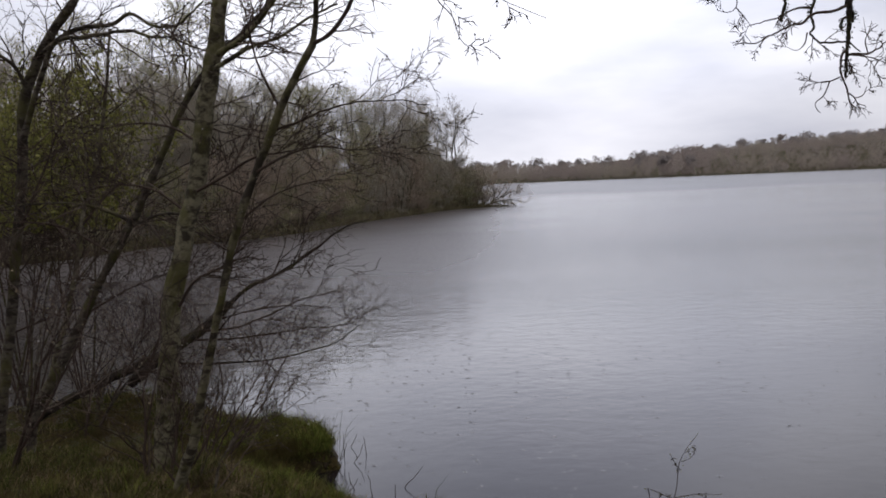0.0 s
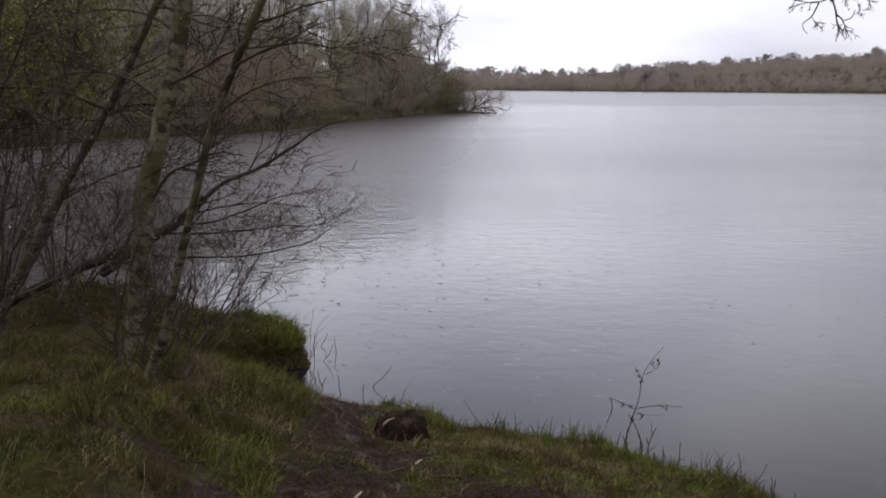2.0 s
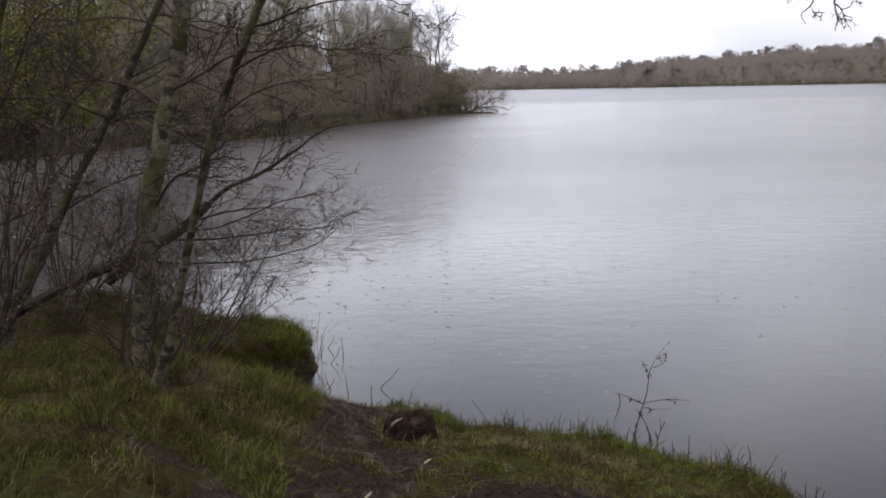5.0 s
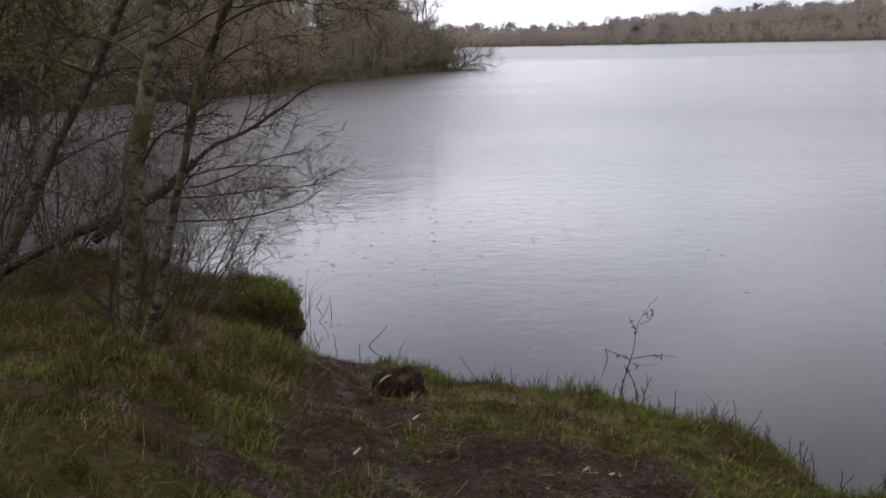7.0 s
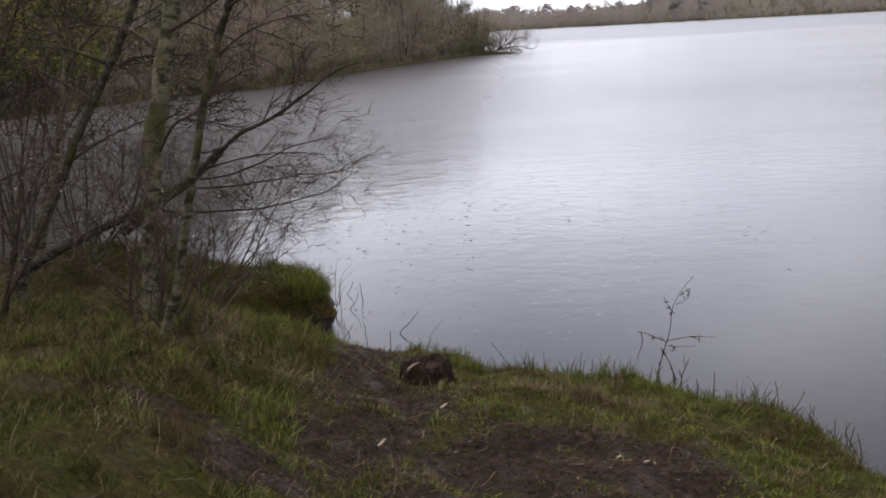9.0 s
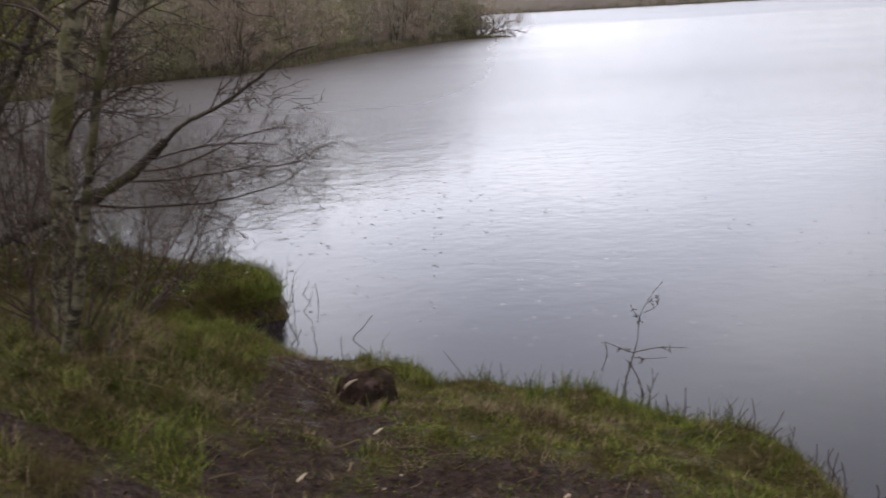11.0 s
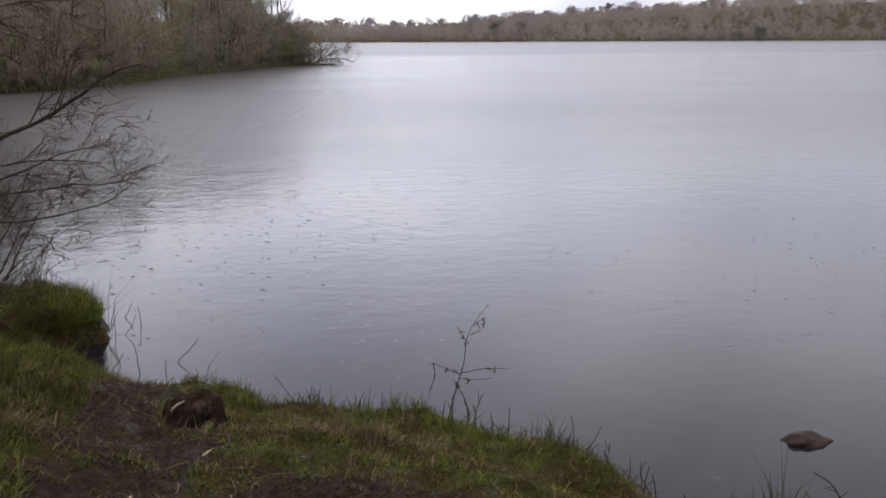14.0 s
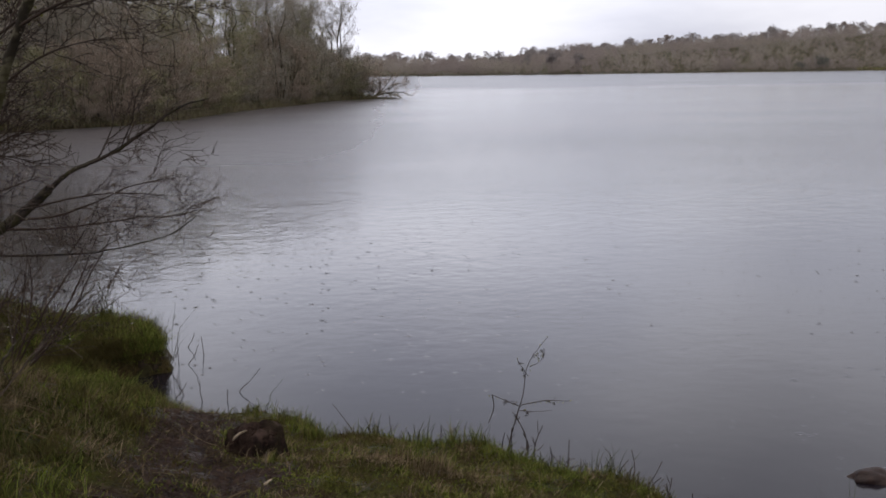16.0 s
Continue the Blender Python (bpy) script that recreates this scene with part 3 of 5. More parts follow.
tree("birch_tree", (-1.86, 5.47), "mottled grey birch with mossy bark, bare of leaves", "tree", [
    ("trunk", [(-1.88, 5.48, 0.4), (-1.84, 5.46, 0.8), (-1.78, 5.42, 1.25), (-1.74, 5.39, 1.57), (-1.66, 5.37, 1.89), (-1.55, 5.34, 2.27),
               (-1.45, 5.28, 2.73), (-1.34, 5.23, 3.26), (-1.27, 5.2, 3.79), (-1.15, 5.2, 5.0), (-1.1, 5.25, 6.4)], 0.068, 0.018),
    ("limb", [(-1.36, 5.2, 2.97), (-1.2, 5.12, 3.04), (-1.09, 5.05, 3.13), (-1.01, 4.98, 3.2), (-0.93, 4.9, 3.33)], 0.019, 0.006),
    ("limb", [(-1.37, 5.2, 2.9), (-1.17, 5.1, 2.98), (-0.97, 5.0, 3.03), (-0.84, 4.9, 3.11), (-0.68, 4.8, 3.16)], 0.014, 0.005),
    ("limb", [(-1.51, 5.2, 2.24), (-1.33, 5.12, 2.32), (-1.16, 5.05, 2.4), (-0.94, 4.98, 2.44), (-0.81, 4.9, 2.47)], 0.010, 0.003),
    ("limb", [(-1.67, 5.3, 1.61), (-1.54, 5.22, 1.77), (-1.41, 5.15, 1.82), (-1.25, 5.08, 1.88), (-1.12, 5.0, 1.87)], 0.010, 0.003),
    ("limb", [(-1.5, 5.3, 2.5), (-1.7, 5.4, 2.6), (-1.95, 5.5, 2.62), (-2.2, 5.5, 2.55)], 0.010, 0.003),
    ("limb", [(-1.58, 5.35, 2.1), (-1.8, 5.4, 2.25), (-2.1, 5.5, 2.28), (-2.4, 5.6, 2.22)], 0.009, 0.003),
    ("limb", [(-1.3, 5.2, 3.6), (-1.0, 5.1, 3.75), (-0.7, 5.0, 3.7), (-0.45, 4.95, 3.5)], 0.012, 0.003),
], BIRCH_BARK, TWIG, [15, 9, 9, 9, 8, 13, 13, 3], droop=(0.02, 0.0, 0.015), buds=1800, bud_of=CATKIN, shoot=0.75)

tree("birch_tree", (-1.6, 4.76), "slender leaning birch with dark scarred bark, bare", "tree", [
    ("trunk", [(-1.62, 4.77, 0.42), (-1.61, 4.75, 0.62), (-1.55, 4.71, 0.79), (-1.46, 4.66, 1.0), (-1.4, 4.62, 1.24), (-1.27, 4.53, 1.66),
               (-1.19, 4.48, 1.94), (-1.09, 4.43, 2.2), (-0.97, 4.39, 2.46), (-0.86, 4.34, 2.67), (-0.73, 4.3, 2.88)], 0.028, 0.017),
    ("limb", [(-0.73, 4.3, 2.88), (-0.71, 4.28, 2.97), (-0.7, 4.25, 3.07), (-0.65, 4.22, 3.23), (-0.6, 4.2, 3.6)], 0.014, 0.005),
    ("limb", [(-0.73, 4.3, 2.88), (-0.65, 4.25, 2.91), (-0.56, 4.2, 3.01), (-0.48, 4.15, 3.18), (-0.42, 4.1, 3.5)], 0.012, 0.004),
    ("limb", [(-0.93, 4.4, 2.51), (-0.81, 4.34, 2.54), (-0.65, 4.28, 2.59), (-0.49, 4.22, 2.61), (-0.31, 4.16, 2.6), (-0.2, 4.1, 2.58)], 0.0065, 0.0015),
    ("limb", [(-1.03, 4.4, 2.32), (-0.9, 4.33, 2.38), (-0.73, 4.25, 2.43), (-0.57, 4.17, 2.43), (-0.41, 4.1, 2.45)], 0.007, 0.002),
    ("limb", [(-0.9, 4.36, 2.6), (-0.98, 4.3, 2.8), (-1.0, 4.25, 3.0), (-1.05, 4.2, 3.2)], 0.007, 0.002),
    ("limb", [(-1.12, 4.45, 2.1), (-0.98, 4.45, 2.2), (-0.8, 4.45, 2.26), (-0.6, 4.45, 2.27)], 0.006, 0.0015),
], GREY_BARK, TWIG, [13, 9, 9, 9, 9, 7, 7], droop=(0.04, 0.0, 0.02), buds=1500, bud_of=CATKIN, shoot=0.45, stout=0.8)

tree("leaning_tree", (-3.05, 6.52), "dark mossy tree leaning over behind the birch", "tree", [
    ("trunk", [(-3.12, 6.55, 0.3), (-3.02, 6.5, 0.77), (-2.85, 6.45, 1.03), (-2.68, 6.39, 1.3), (-2.47, 6.34, 1.67), (-2.23, 6.28, 2.03), (-2.02, 6.23, 2.39),
               (-1.89, 6.17, 2.63), (-1.71, 6.12, 2.91), (-1.51, 6.06, 3.1), (-1.3, 6.01, 3.26), (-1.14, 5.95, 3.44), (-0.98, 5.9, 3.9)], 0.042, 0.014),
    ("limb", [(-2.25, 6.3, 2.02), (-2.0, 6.2, 2.1), (-1.75, 6.1, 2.08), (-1.6, 6.0, 2.0)], 0.014, 0.004),
    ("limb", [(-2.2, 6.28, 2.06), (-2.5, 6.3, 2.18), (-2.85, 6.3, 2.2), (-3.3, 6.3, 2.15)], 0.014, 0.004),
    ("limb", [(-2.35, 6.3, 1.85), (-2.7, 6.3, 2.05), (-3.1, 6.2, 2.08), (-3.4, 6.1, 2.0)], 0.010, 0.003),
    ("limb", [(-1.85, 6.15, 2.7), (-1.7, 6.0, 2.68), (-1.5, 5.9, 2.6), (-1.3, 5.8, 2.58)], 0.010, 0.003),
    ("limb", [(-2.6, 6.37, 1.45), (-2.3, 6.3, 1.6), (-2.0, 6.2, 1.7), (-1.8, 6.1, 1.72)], 0.009, 0.003),
], DARK_BARK, TWIG, [18, 13, 14, 14, 10, 10], droop=(0.02, 0.0, 0.02), shoot=0.8, buds=1800, bud_of=CATKIN)

tree("leaning_tree", (-3.55, 8.0), "pale thin tree on the back of the bank", "tree", [
    ("trunk", [(-3.6, 7.98, 0.2), (-3.51, 8.0, 0.66), (-3.42, 8.03, 1.03), (-3.33, 8.07, 1.35), (-3.24, 8.1, 1.76), (-3.2, 8.13, 2.09), (-3.07, 8.17, 2.5),
               (-2.98, 8.2, 3.01), (-2.9, 8.2, 3.6)], 0.036, 0.01),
    ("limb", [(-3.2, 8.12, 2.0), (-2.9, 8.1, 2.3), (-2.6, 8.1, 2.45)], 0.012, 0.003),
    ("limb", [(-3.25, 8.1, 1.8), (-3.6, 8.1, 2.2), (-3.9, 8.1, 2.5)], 0.012, 0.003),
], GREY_BARK, TWIG, [12, 8, 8], buds=500, bud_of=BUD)

tree("alder_tree", (-3.33, 6.62), "dark alder with long crooked limbs, bare", "tree", [
    ("trunk", [(-3.36, 6.62, 0.3), (-3.3, 6.6, 0.74), (-3.18, 6.56, 1.29), (-3.08, 6.51, 1.87), (-2.98, 6.47, 2.43), (-2.91, 6.42, 2.91), (-2.78, 6.38, 3.16),
               (-2.65, 6.33, 3.33), (-2.5, 6.29, 3.49), (-2.3, 6.24, 3.79), (-2.15, 6.2, 4.3)], 0.045, 0.026),
    ("limb", [(-2.95, 6.4, 2.58), (-2.74, 6.3, 3.04), (-2.61, 6.2, 3.22), (-2.38, 6.1, 3.29), (-2.17, 6.0, 3.28), (-2.02, 5.9, 3.32), (-1.85, 5.8, 3.23),
              (-1.69, 5.7, 3.22), (-1.5, 5.6, 3.32)], 0.024, 0.006),
    ("limb", [(-2.75, 6.36, 3.18), (-2.54, 6.16, 3.23), (-2.35, 6.01, 3.21), (-2.02, 5.87, 3.21), (-1.89, 5.73, 3.15), (-1.72, 5.59, 3.11), (-1.57, 5.44, 3.03),
              (-1.45, 5.33, 2.98)], 0.017, 0.005),
    ("limb", [(-2.89, 6.41, 2.95), (-2.92, 6.23, 3.11), (-3.05, 6.17, 3.2), (-3.2, 6.1, 3.21)], 0.017, 0.006),
    ("limb", [(-3.18, 6.56, 1.32), (-2.83, 6.5, 1.44), (-2.56, 6.4, 1.5), (-2.22, 6.3, 1.59), (-1.98, 6.2, 1.52)], 0.008, 0.002),
    ("limb", [(-3.05, 6.5, 2.0), (-2.8, 6.35, 2.4), (-2.6, 6.2, 2.7), (-2.3, 6.1, 2.85)], 0.012, 0.003),
    ("limb", [(-3.1, 6.52, 1.75), (-3.3, 6.3, 2.1), (-3.4, 6.2, 2.5)], 0.012, 0.003),
], DARK_BARK, TWIG, [18, 14, 14, 11, 12, 12, 12], droop=0.0, shoot=0.8, buds=1800, bud_of=CATKIN)

tree("fallen_tree", (-3.3, 7.58), "fallen dark limb slanting out over the lake", "fallen tree", [
    ("trunk", [(-3.5, 7.5, 0.5), (-3.27, 7.62, 0.62), (-3.0, 7.78, 0.74), (-2.73, 7.95, 0.85), (-2.49, 8.12, 0.95), (-2.24, 8.3, 1.12), (-2.06, 8.32, 1.28)], 0.030, 0.042),
    ("limb", [(-2.1, 8.3, 1.24), (-1.89, 8.33, 1.41), (-1.7, 8.37, 1.49), (-1.51, 8.4, 1.58), (-1.32, 8.43, 1.7), (-1.07, 8.47, 1.87), (-0.88, 8.5, 1.92)], 0.021, 0.005),
    ("limb", [(-2.4, 8.18, 1.0), (-2.1, 8.3, 0.98), (-1.72, 8.34, 1.01), (-1.44, 8.36, 1.04), (-1.15, 8.38, 1.05), (-0.95, 8.4, 1.09)], 0.012, 0.003),
    ("limb", [(-2.65, 8.0, 0.88), (-2.4, 8.2, 0.8), (-2.11, 8.27, 0.79), (-1.74, 8.35, 0.79), (-1.46, 8.43, 0.83), (-1.17, 8.5, 0.91), (-1.0, 8.5, 1.05)], 0.013, 0.003),
    ("limb", [(-2.3, 8.25, 1.06), (-2.0, 8.28, 1.08), (-1.75, 8.25, 1.17), (-1.45, 8.22, 1.3), (-1.11, 8.2, 1.34)], 0.012, 0.003),
    ("limb", [(-2.2, 8.3, 1.14), (-1.9, 8.4, 1.2), (-1.6, 8.5, 1.22), (-1.2, 8.5, 1.2)], 0.010, 0.003),
    ("limb", [(-1.7, 8.37, 1.49), (-1.6, 8.4, 1.65), (-1.45, 8.4, 1.75), (-1.25, 8.4, 1.8)], 0.007, 0.002),
    ("root", [(-2.52, 8.06, 0.94), (-2.62, 8.0, 0.86), (-2.72, 7.94, 0.77), (-2.82, 7.9, 0.69)], 0.05, 0.035),
], BLACK_BARK, TWIG, [4, 8, 7, 8, 7, 7, 6, 0], droop=(0.05, 0.0, 0.0), buds=300, bud_of=CATKIN, shoot=0.8, stout=1.12)


def sapling_shrub(at, height, stems, label, load=8, buds=300, lean=(0.0, 0.0), bud_of=CATKIN):
    z = float(land(at[0], at[1]))
    rows = []
    for _ in range(stems):
        a = rng.uniform(0, 6.28)
        reach = rng.uniform(0.15, 0.5) * height
        p = grow(np.array([[at[0] + 0.05 * math.cos(a), at[1] + 0.05 * math.sin(a), z - 0.04]]),
                 np.array([[reach * math.cos(a) / height + lean[0], reach * math.sin(a) / height + lean[1], 1.0]]),
                 np.array([height * rng.uniform(0.7, 1.1)]), 6, 0.09, 0.03)[0]
        rows.append(("stem", [tuple(q) for q in p], rng.uniform(0.008, 0.013), 0.003))
    return tree("shrub", at, label, "shrub", rows, DARK_BARK, TWIG, [load] * stems, 0.03, buds, bud_of, bud_size=0.026 if bud_of is BUD else 0.01, bud_low=1.95 if bud_of is BUD else 0.0)


tree("shrub", (-1.78, 4.95), "thin dark crooked stem beside the birch", "shrub", [
    ("stem", [(-1.78, 4.95, 0.4), (-1.78, 4.95, 0.61), (-1.81, 4.97, 0.82), (-1.8, 5.0, 1.03), (-1.82, 5.03, 1.16), (-1.79, 5.05, 1.3), (-1.74, 5.07, 1.5), (-1.73, 5.1, 1.68)], 0.012, 0.003),
    ("stem", [(-1.8, 5.0, 1.02), (-1.76, 4.97, 1.12), (-1.72, 4.99, 1.31), (-1.63, 5.0, 1.48)], 0.007, 0.002),
], DARK_BARK, TWIG, [6, 5], 0.03, 150, CATKIN)
sapling_shrub((-1.98, 6.85), 1.0, 6, "spreading bare shrub behind the birch", 5, 300, (0.55, 0.25))
sapling_shrub((-1.74, 5.2), 0.55, 6, "clump of thin red-brown shoots at the birch's foot", 2, 60, (0.05, 0.0))
sapling_shrub((-1.5, 4.8), 0.4, 4, "thin red-brown shoots at the foot of the birch", 2, 40, (0.1, 0.0))
sapling_shrub((-2.75, 5.4), 1.3, 3, "bare twiggy shrub on the bank", 5, 300, (0.1, 0.0))
sapling_shrub((-2.55, 4.7), 1.1, 3, "bare twiggy shrub on the bank", 4, 200, (-0.1, 0.0))
sapling_shrub((-3.0, 7.4), 1.2, 5, "bare twiggy shrub on the bank", 9, 300, (0.3, 0.2))
sapling_shrub((-4.4, 9.2), 3.0, 5, "tall shrub with yellow-green young leaves", 14, 7000, (0.12, 0.1), BUD)
sapling_shrub((-3.9, 8.6), 2.6, 3, "leafing shrub with yellow-green buds", 12, 4500, (0.05, 0.05), BUD)
sapling_shrub((-4.7, 10.4), 3.5, 4, "tall shrub with yellow-green young leaves", 12, 7000, (0.12, 0.0), BUD)
sapling_shrub((-5.4, 10.0), 3.4, 5, "tall shrub with yellow-green young leaves", 18, 5000, (0.1, 0.1), BUD)
sapling_shrub((-4.1, 9.0), 3.1, 6, "bushy shrub thick with yellow-green young leaves", 18, 8000, (0.12, 0.05), BUD)
sapling_shrub((-3.6, 9.1), 2.7, 5, "bushy shrub thick with yellow-green young leaves", 16, 6000, (0.08, 0.1), BUD)

# limbs that hang into view from a tree beside the path
tree("overhanging_tree", (3.3, 0.9), "old dark lichen-grown tree with limbs hanging over the bank", "tree", [
    ("trunk", [(3.3, 0.9, 0.3), (3.35, 0.95, 1.6), (3.3, 1.1, 3), (3.1, 1.4, 4.3), (2.9, 1.6, 6), (2.95, 1.7, 7.4), (2.8, 1.9, 8.8), (2.85, 2, 9.6)], 0.19, 0.012),
    ("limb", [(3.2, 1.25, 3.7), (2.95, 2.6, 4.7), (2.6, 4.2, 5.0), (2.45, 5.6, 4.3), (2.31, 5.9, 3.7), (2.3, 5.9, 3.36), (2.29, 5.9, 3.2)], 0.07, 0.020),
    ("limb", [(2.29, 5.9, 3.23), (2.28, 5.9, 3.06), (2.27, 5.9, 2.91), (2.26, 5.89, 2.82), (2.25, 5.88, 2.75)], 0.020, 0.008),
    ("limb", [(2.275, 5.9, 2.94), (2.23, 5.88, 2.9), (2.22, 5.88, 2.84), (2.22, 5.88, 2.79), (2.23, 5.88, 2.75), (2.26, 5.88, 2.68), (2.25, 5.87, 2.59), (2.24, 5.87, 2.49)], 0.010, 0.0025),
    ("limb", [(2.22, 5.88, 2.77), (2.17, 5.87, 2.75), (2.12, 5.86, 2.74), (2.07, 5.85, 2.74), (2.01, 5.84, 2.75)], 0.005, 0.002),
    ("limb", [(2.15, 5.86, 2.745), (2.11, 5.86, 2.66), (2.06, 5.86, 2.61), (2.07, 5.86, 2.58), (2.09, 5.86, 2.56)], 0.005, 0.002),
    ("limb", [(2.255, 5.88, 2.68), (2.3, 5.89, 2.65), (2.33, 5.9, 2.61), (2.38, 5.9, 2.59)], 0.005, 0.002),
    ("limb", [(2.31, 5.89, 2.64), (2.37, 5.92, 2.66), (2.4, 5.94, 2.71)], 0.004, 0.002),
    ("limb", [(2.27, 5.9, 2.9), (2.34, 5.92, 2.91), (2.41, 5.94, 2.91), (2.46, 5.96, 2.94), (2.53, 5.98, 2.98)], 0.010, 0.004),
    ("limb", [(2.3, 5.91, 2.9), (2.37, 5.91, 2.89), (2.44, 5.9, 2.87), (2.5, 5.9, 2.84)], 0.006, 0.002),
    ("limb", [(2.41, 5.94, 2.91), (2.4, 5.95, 2.99), (2.44, 5.96, 3.05), (2.48, 5.96, 3.08)], 0.005, 0.002),
    ("limb", [(2.46, 5.9, 2.865), (2.43, 5.89, 2.82), (2.42, 5.88, 2.79)], 0.004, 0.002),
    ("limb", [(2.29, 5.9, 3.2), (2.18, 5.88, 3.16), (2.07, 5.87, 3.15), (1.99, 5.86, 3.11), (1.9, 5.85, 3.09), (1.84, 5.84, 3.07), (1.77, 5.83, 3.03), (1.7, 5.82, 3.0), (1.6, 5.8, 2.99)], 0.012, 0.003),
    ("limb", [(2.3, 5.9, 3.45), (2.1, 5.9, 3.46), (1.95, 5.9, 3.38), (1.91, 5.9, 3.24), (1.9, 5.89, 3.18), (1.87, 5.88, 3.09)], 0.018, 0.010),
    ("limb", [(2.12, 5.9, 3.46), (2.11, 5.92, 3.33), (2.08, 5.92, 3.23), (2.05, 5.92, 3.15), (2.06, 5.92, 3.07), (2.03, 5.92, 3.04), (2.06, 5.92, 3.0), (2.14, 5.92, 2.98), (2.21, 5.92, 2.98), (2.27, 5.9, 2.92)], 0.014, 0.004),
    ("limb", [(2.04, 5.92, 3.045), (2.02, 5.91, 2.98), (1.97, 5.9, 2.94), (1.93, 5.9, 2.95)], 0.005, 0.002),
    ("limb", [(1.99, 5.86, 3.11), (1.92, 5.84, 3.06), (1.92, 5.83, 3.02)], 0.004, 0.002),
    ("limb", [(2.06, 5.91, 3.19), (1.97, 5.9, 3.19), (1.92, 5.9, 3.17), (1.82, 5.88, 3.13), (1.74, 5.87, 3.12), (1.66, 5.86, 3.1)], 0.008, 0.003),
    ("limb", [(1.93, 5.9, 3.34), (1.75, 5.9, 3.37), (1.62, 5.9, 3.29), (1.61, 5.9, 3.21), (1.55, 5.9, 3.18), (1.51, 5.9, 3.2)], 0.007, 0.002),
    ("limb", [(1.61, 5.9, 3.21), (1.66, 5.9, 3.15), (1.7, 5.9, 3.09)], 0.004, 0.002),
    ("limb", [(2.29, 5.9, 3.13), (2.25, 5.89, 3.12), (2.23, 5.88, 3.08), (2.24, 5.88, 3.05)], 0.008, 0.005),
    ("limb", [(2.29, 5.9, 3.18), (2.32, 5.91, 3.14), (2.33, 5.91, 3.1)], 0.010, 0.007),
    ("limb", [(3.1, 1.4, 4.3), (2.3, 2.4, 4.7), (1.2, 3.2, 4.5), (0.3, 3.5, 3.8), (-0.12, 3.5, 3.17)], 0.05, 0.006),
    ("limb", [(-0.12, 3.5, 3.17), (-0.18, 3.5, 3.04), (-0.15, 3.5, 2.91), (-0.1, 3.5, 2.85), (-0.07, 3.5, 2.76), (0.01, 3.5, 2.7)], 0.004, 0.001),
    ("limb", [(-0.01, 3.5, 3.27), (0.03, 3.5, 3.03), (0.07, 3.5, 2.92), (0.16, 3.5, 2.87), (0.25, 3.5, 2.83)], 0.004, 0.001),
], BLACK_BARK, TWIG, [0, 0, 2, 1, 2, 1, 1, 1, 2, 2, 1, 1, 3, 2, 3, 1, 1, 3, 2, 1, 0, 0, 0, 2, 2], droop=-0.04, buds=300, bud_of=LICHEN, bud_size=0.007, shoot=0.26, stout=1.1)


def limb_lichen():
    """Shaggy grey-green tufts along the thick hanging limbs."""
    g = Geo()
    for line, n, size, off in (([(2.29, 5.9, 3.23), (2.28, 5.9, 3.06), (2.27, 5.9, 2.91), (2.26, 5.89, 2.78)], 170, 0.011, 0.018), ([(2.29, 5.9, 3.18), (2.32, 5.91, 3.14), (2.33, 5.91, 3.1)], 60, 0.010, 0.014),
                               ([(2.25, 5.89, 3.12), (2.23, 5.88, 3.08), (2.24, 5.88, 3.05)], 45, 0.009, 0.012), ([(2.05, 5.92, 3.22), (2.06, 5.92, 3.12)], 50, 0.010, 0.016), ([(1.92, 5.9, 3.24), (1.88, 5.88, 3.11)], 50, 0.010, 0.012),
                               ([(2.22, 5.88, 2.84), (2.23, 5.88, 2.74)], 40, 0.008, 0.010)):
        q = smooth_line(line, n) + rng.normal(size=(n, 3)) * 0.62 * off
        g.flakes(q, np.full(n, size))
    at = np.array([3.3, 0.9, float(land(3.3, 0.9)) - 0.03])
    root = [o for o in scene.objects if o.name.startswith("overhanging_tree")][0]
    tagged(part("lichen", g.mesh("lichen", LICHEN, at), root, "shaggy grey-green lichen"), kind="stuff")


limb_lichen()

# ---- trees on the spit across the bay ----
rng = np.random.default_rng(23)


def stretch(start, end, k, bow, wander):
    """Stems of k points from start to end that bow upwards and wander a little."""
    u = np.linspace(0, 1, k)[None, :, None]
    d = np.linalg.norm(end - start, axis=1)[:, None, None]
    p = start[:, None] * (1 - u) + end[:, None] * u + np.array([0, 0, 1.0]) * bow * d * u * (1 - u) * 4
    return p + rng.normal(size=p.shape) * wander * d * np.sin(u * 2.6)


def pick_on(p, r, per, low, high):
    """Places on the stems p, per of them on each, with the stem's thickness there."""
    n, k = p.shape[:2]
    u = rng.uniform(low, high, (n, per)) * (k - 1)
    i = np.minimum(u.astype(int), k - 2)
    f = (u - i)[..., None]
    rows = np.arange(n)[:, None]
    at = p[rows, i] * (1 - f) + p[rows, i + 1] * f
    return at.reshape(-1, 3), (r[rows, i] * (1 - f[..., 0]) + r[rows, i + 1] * f[..., 0]).reshape(-1)


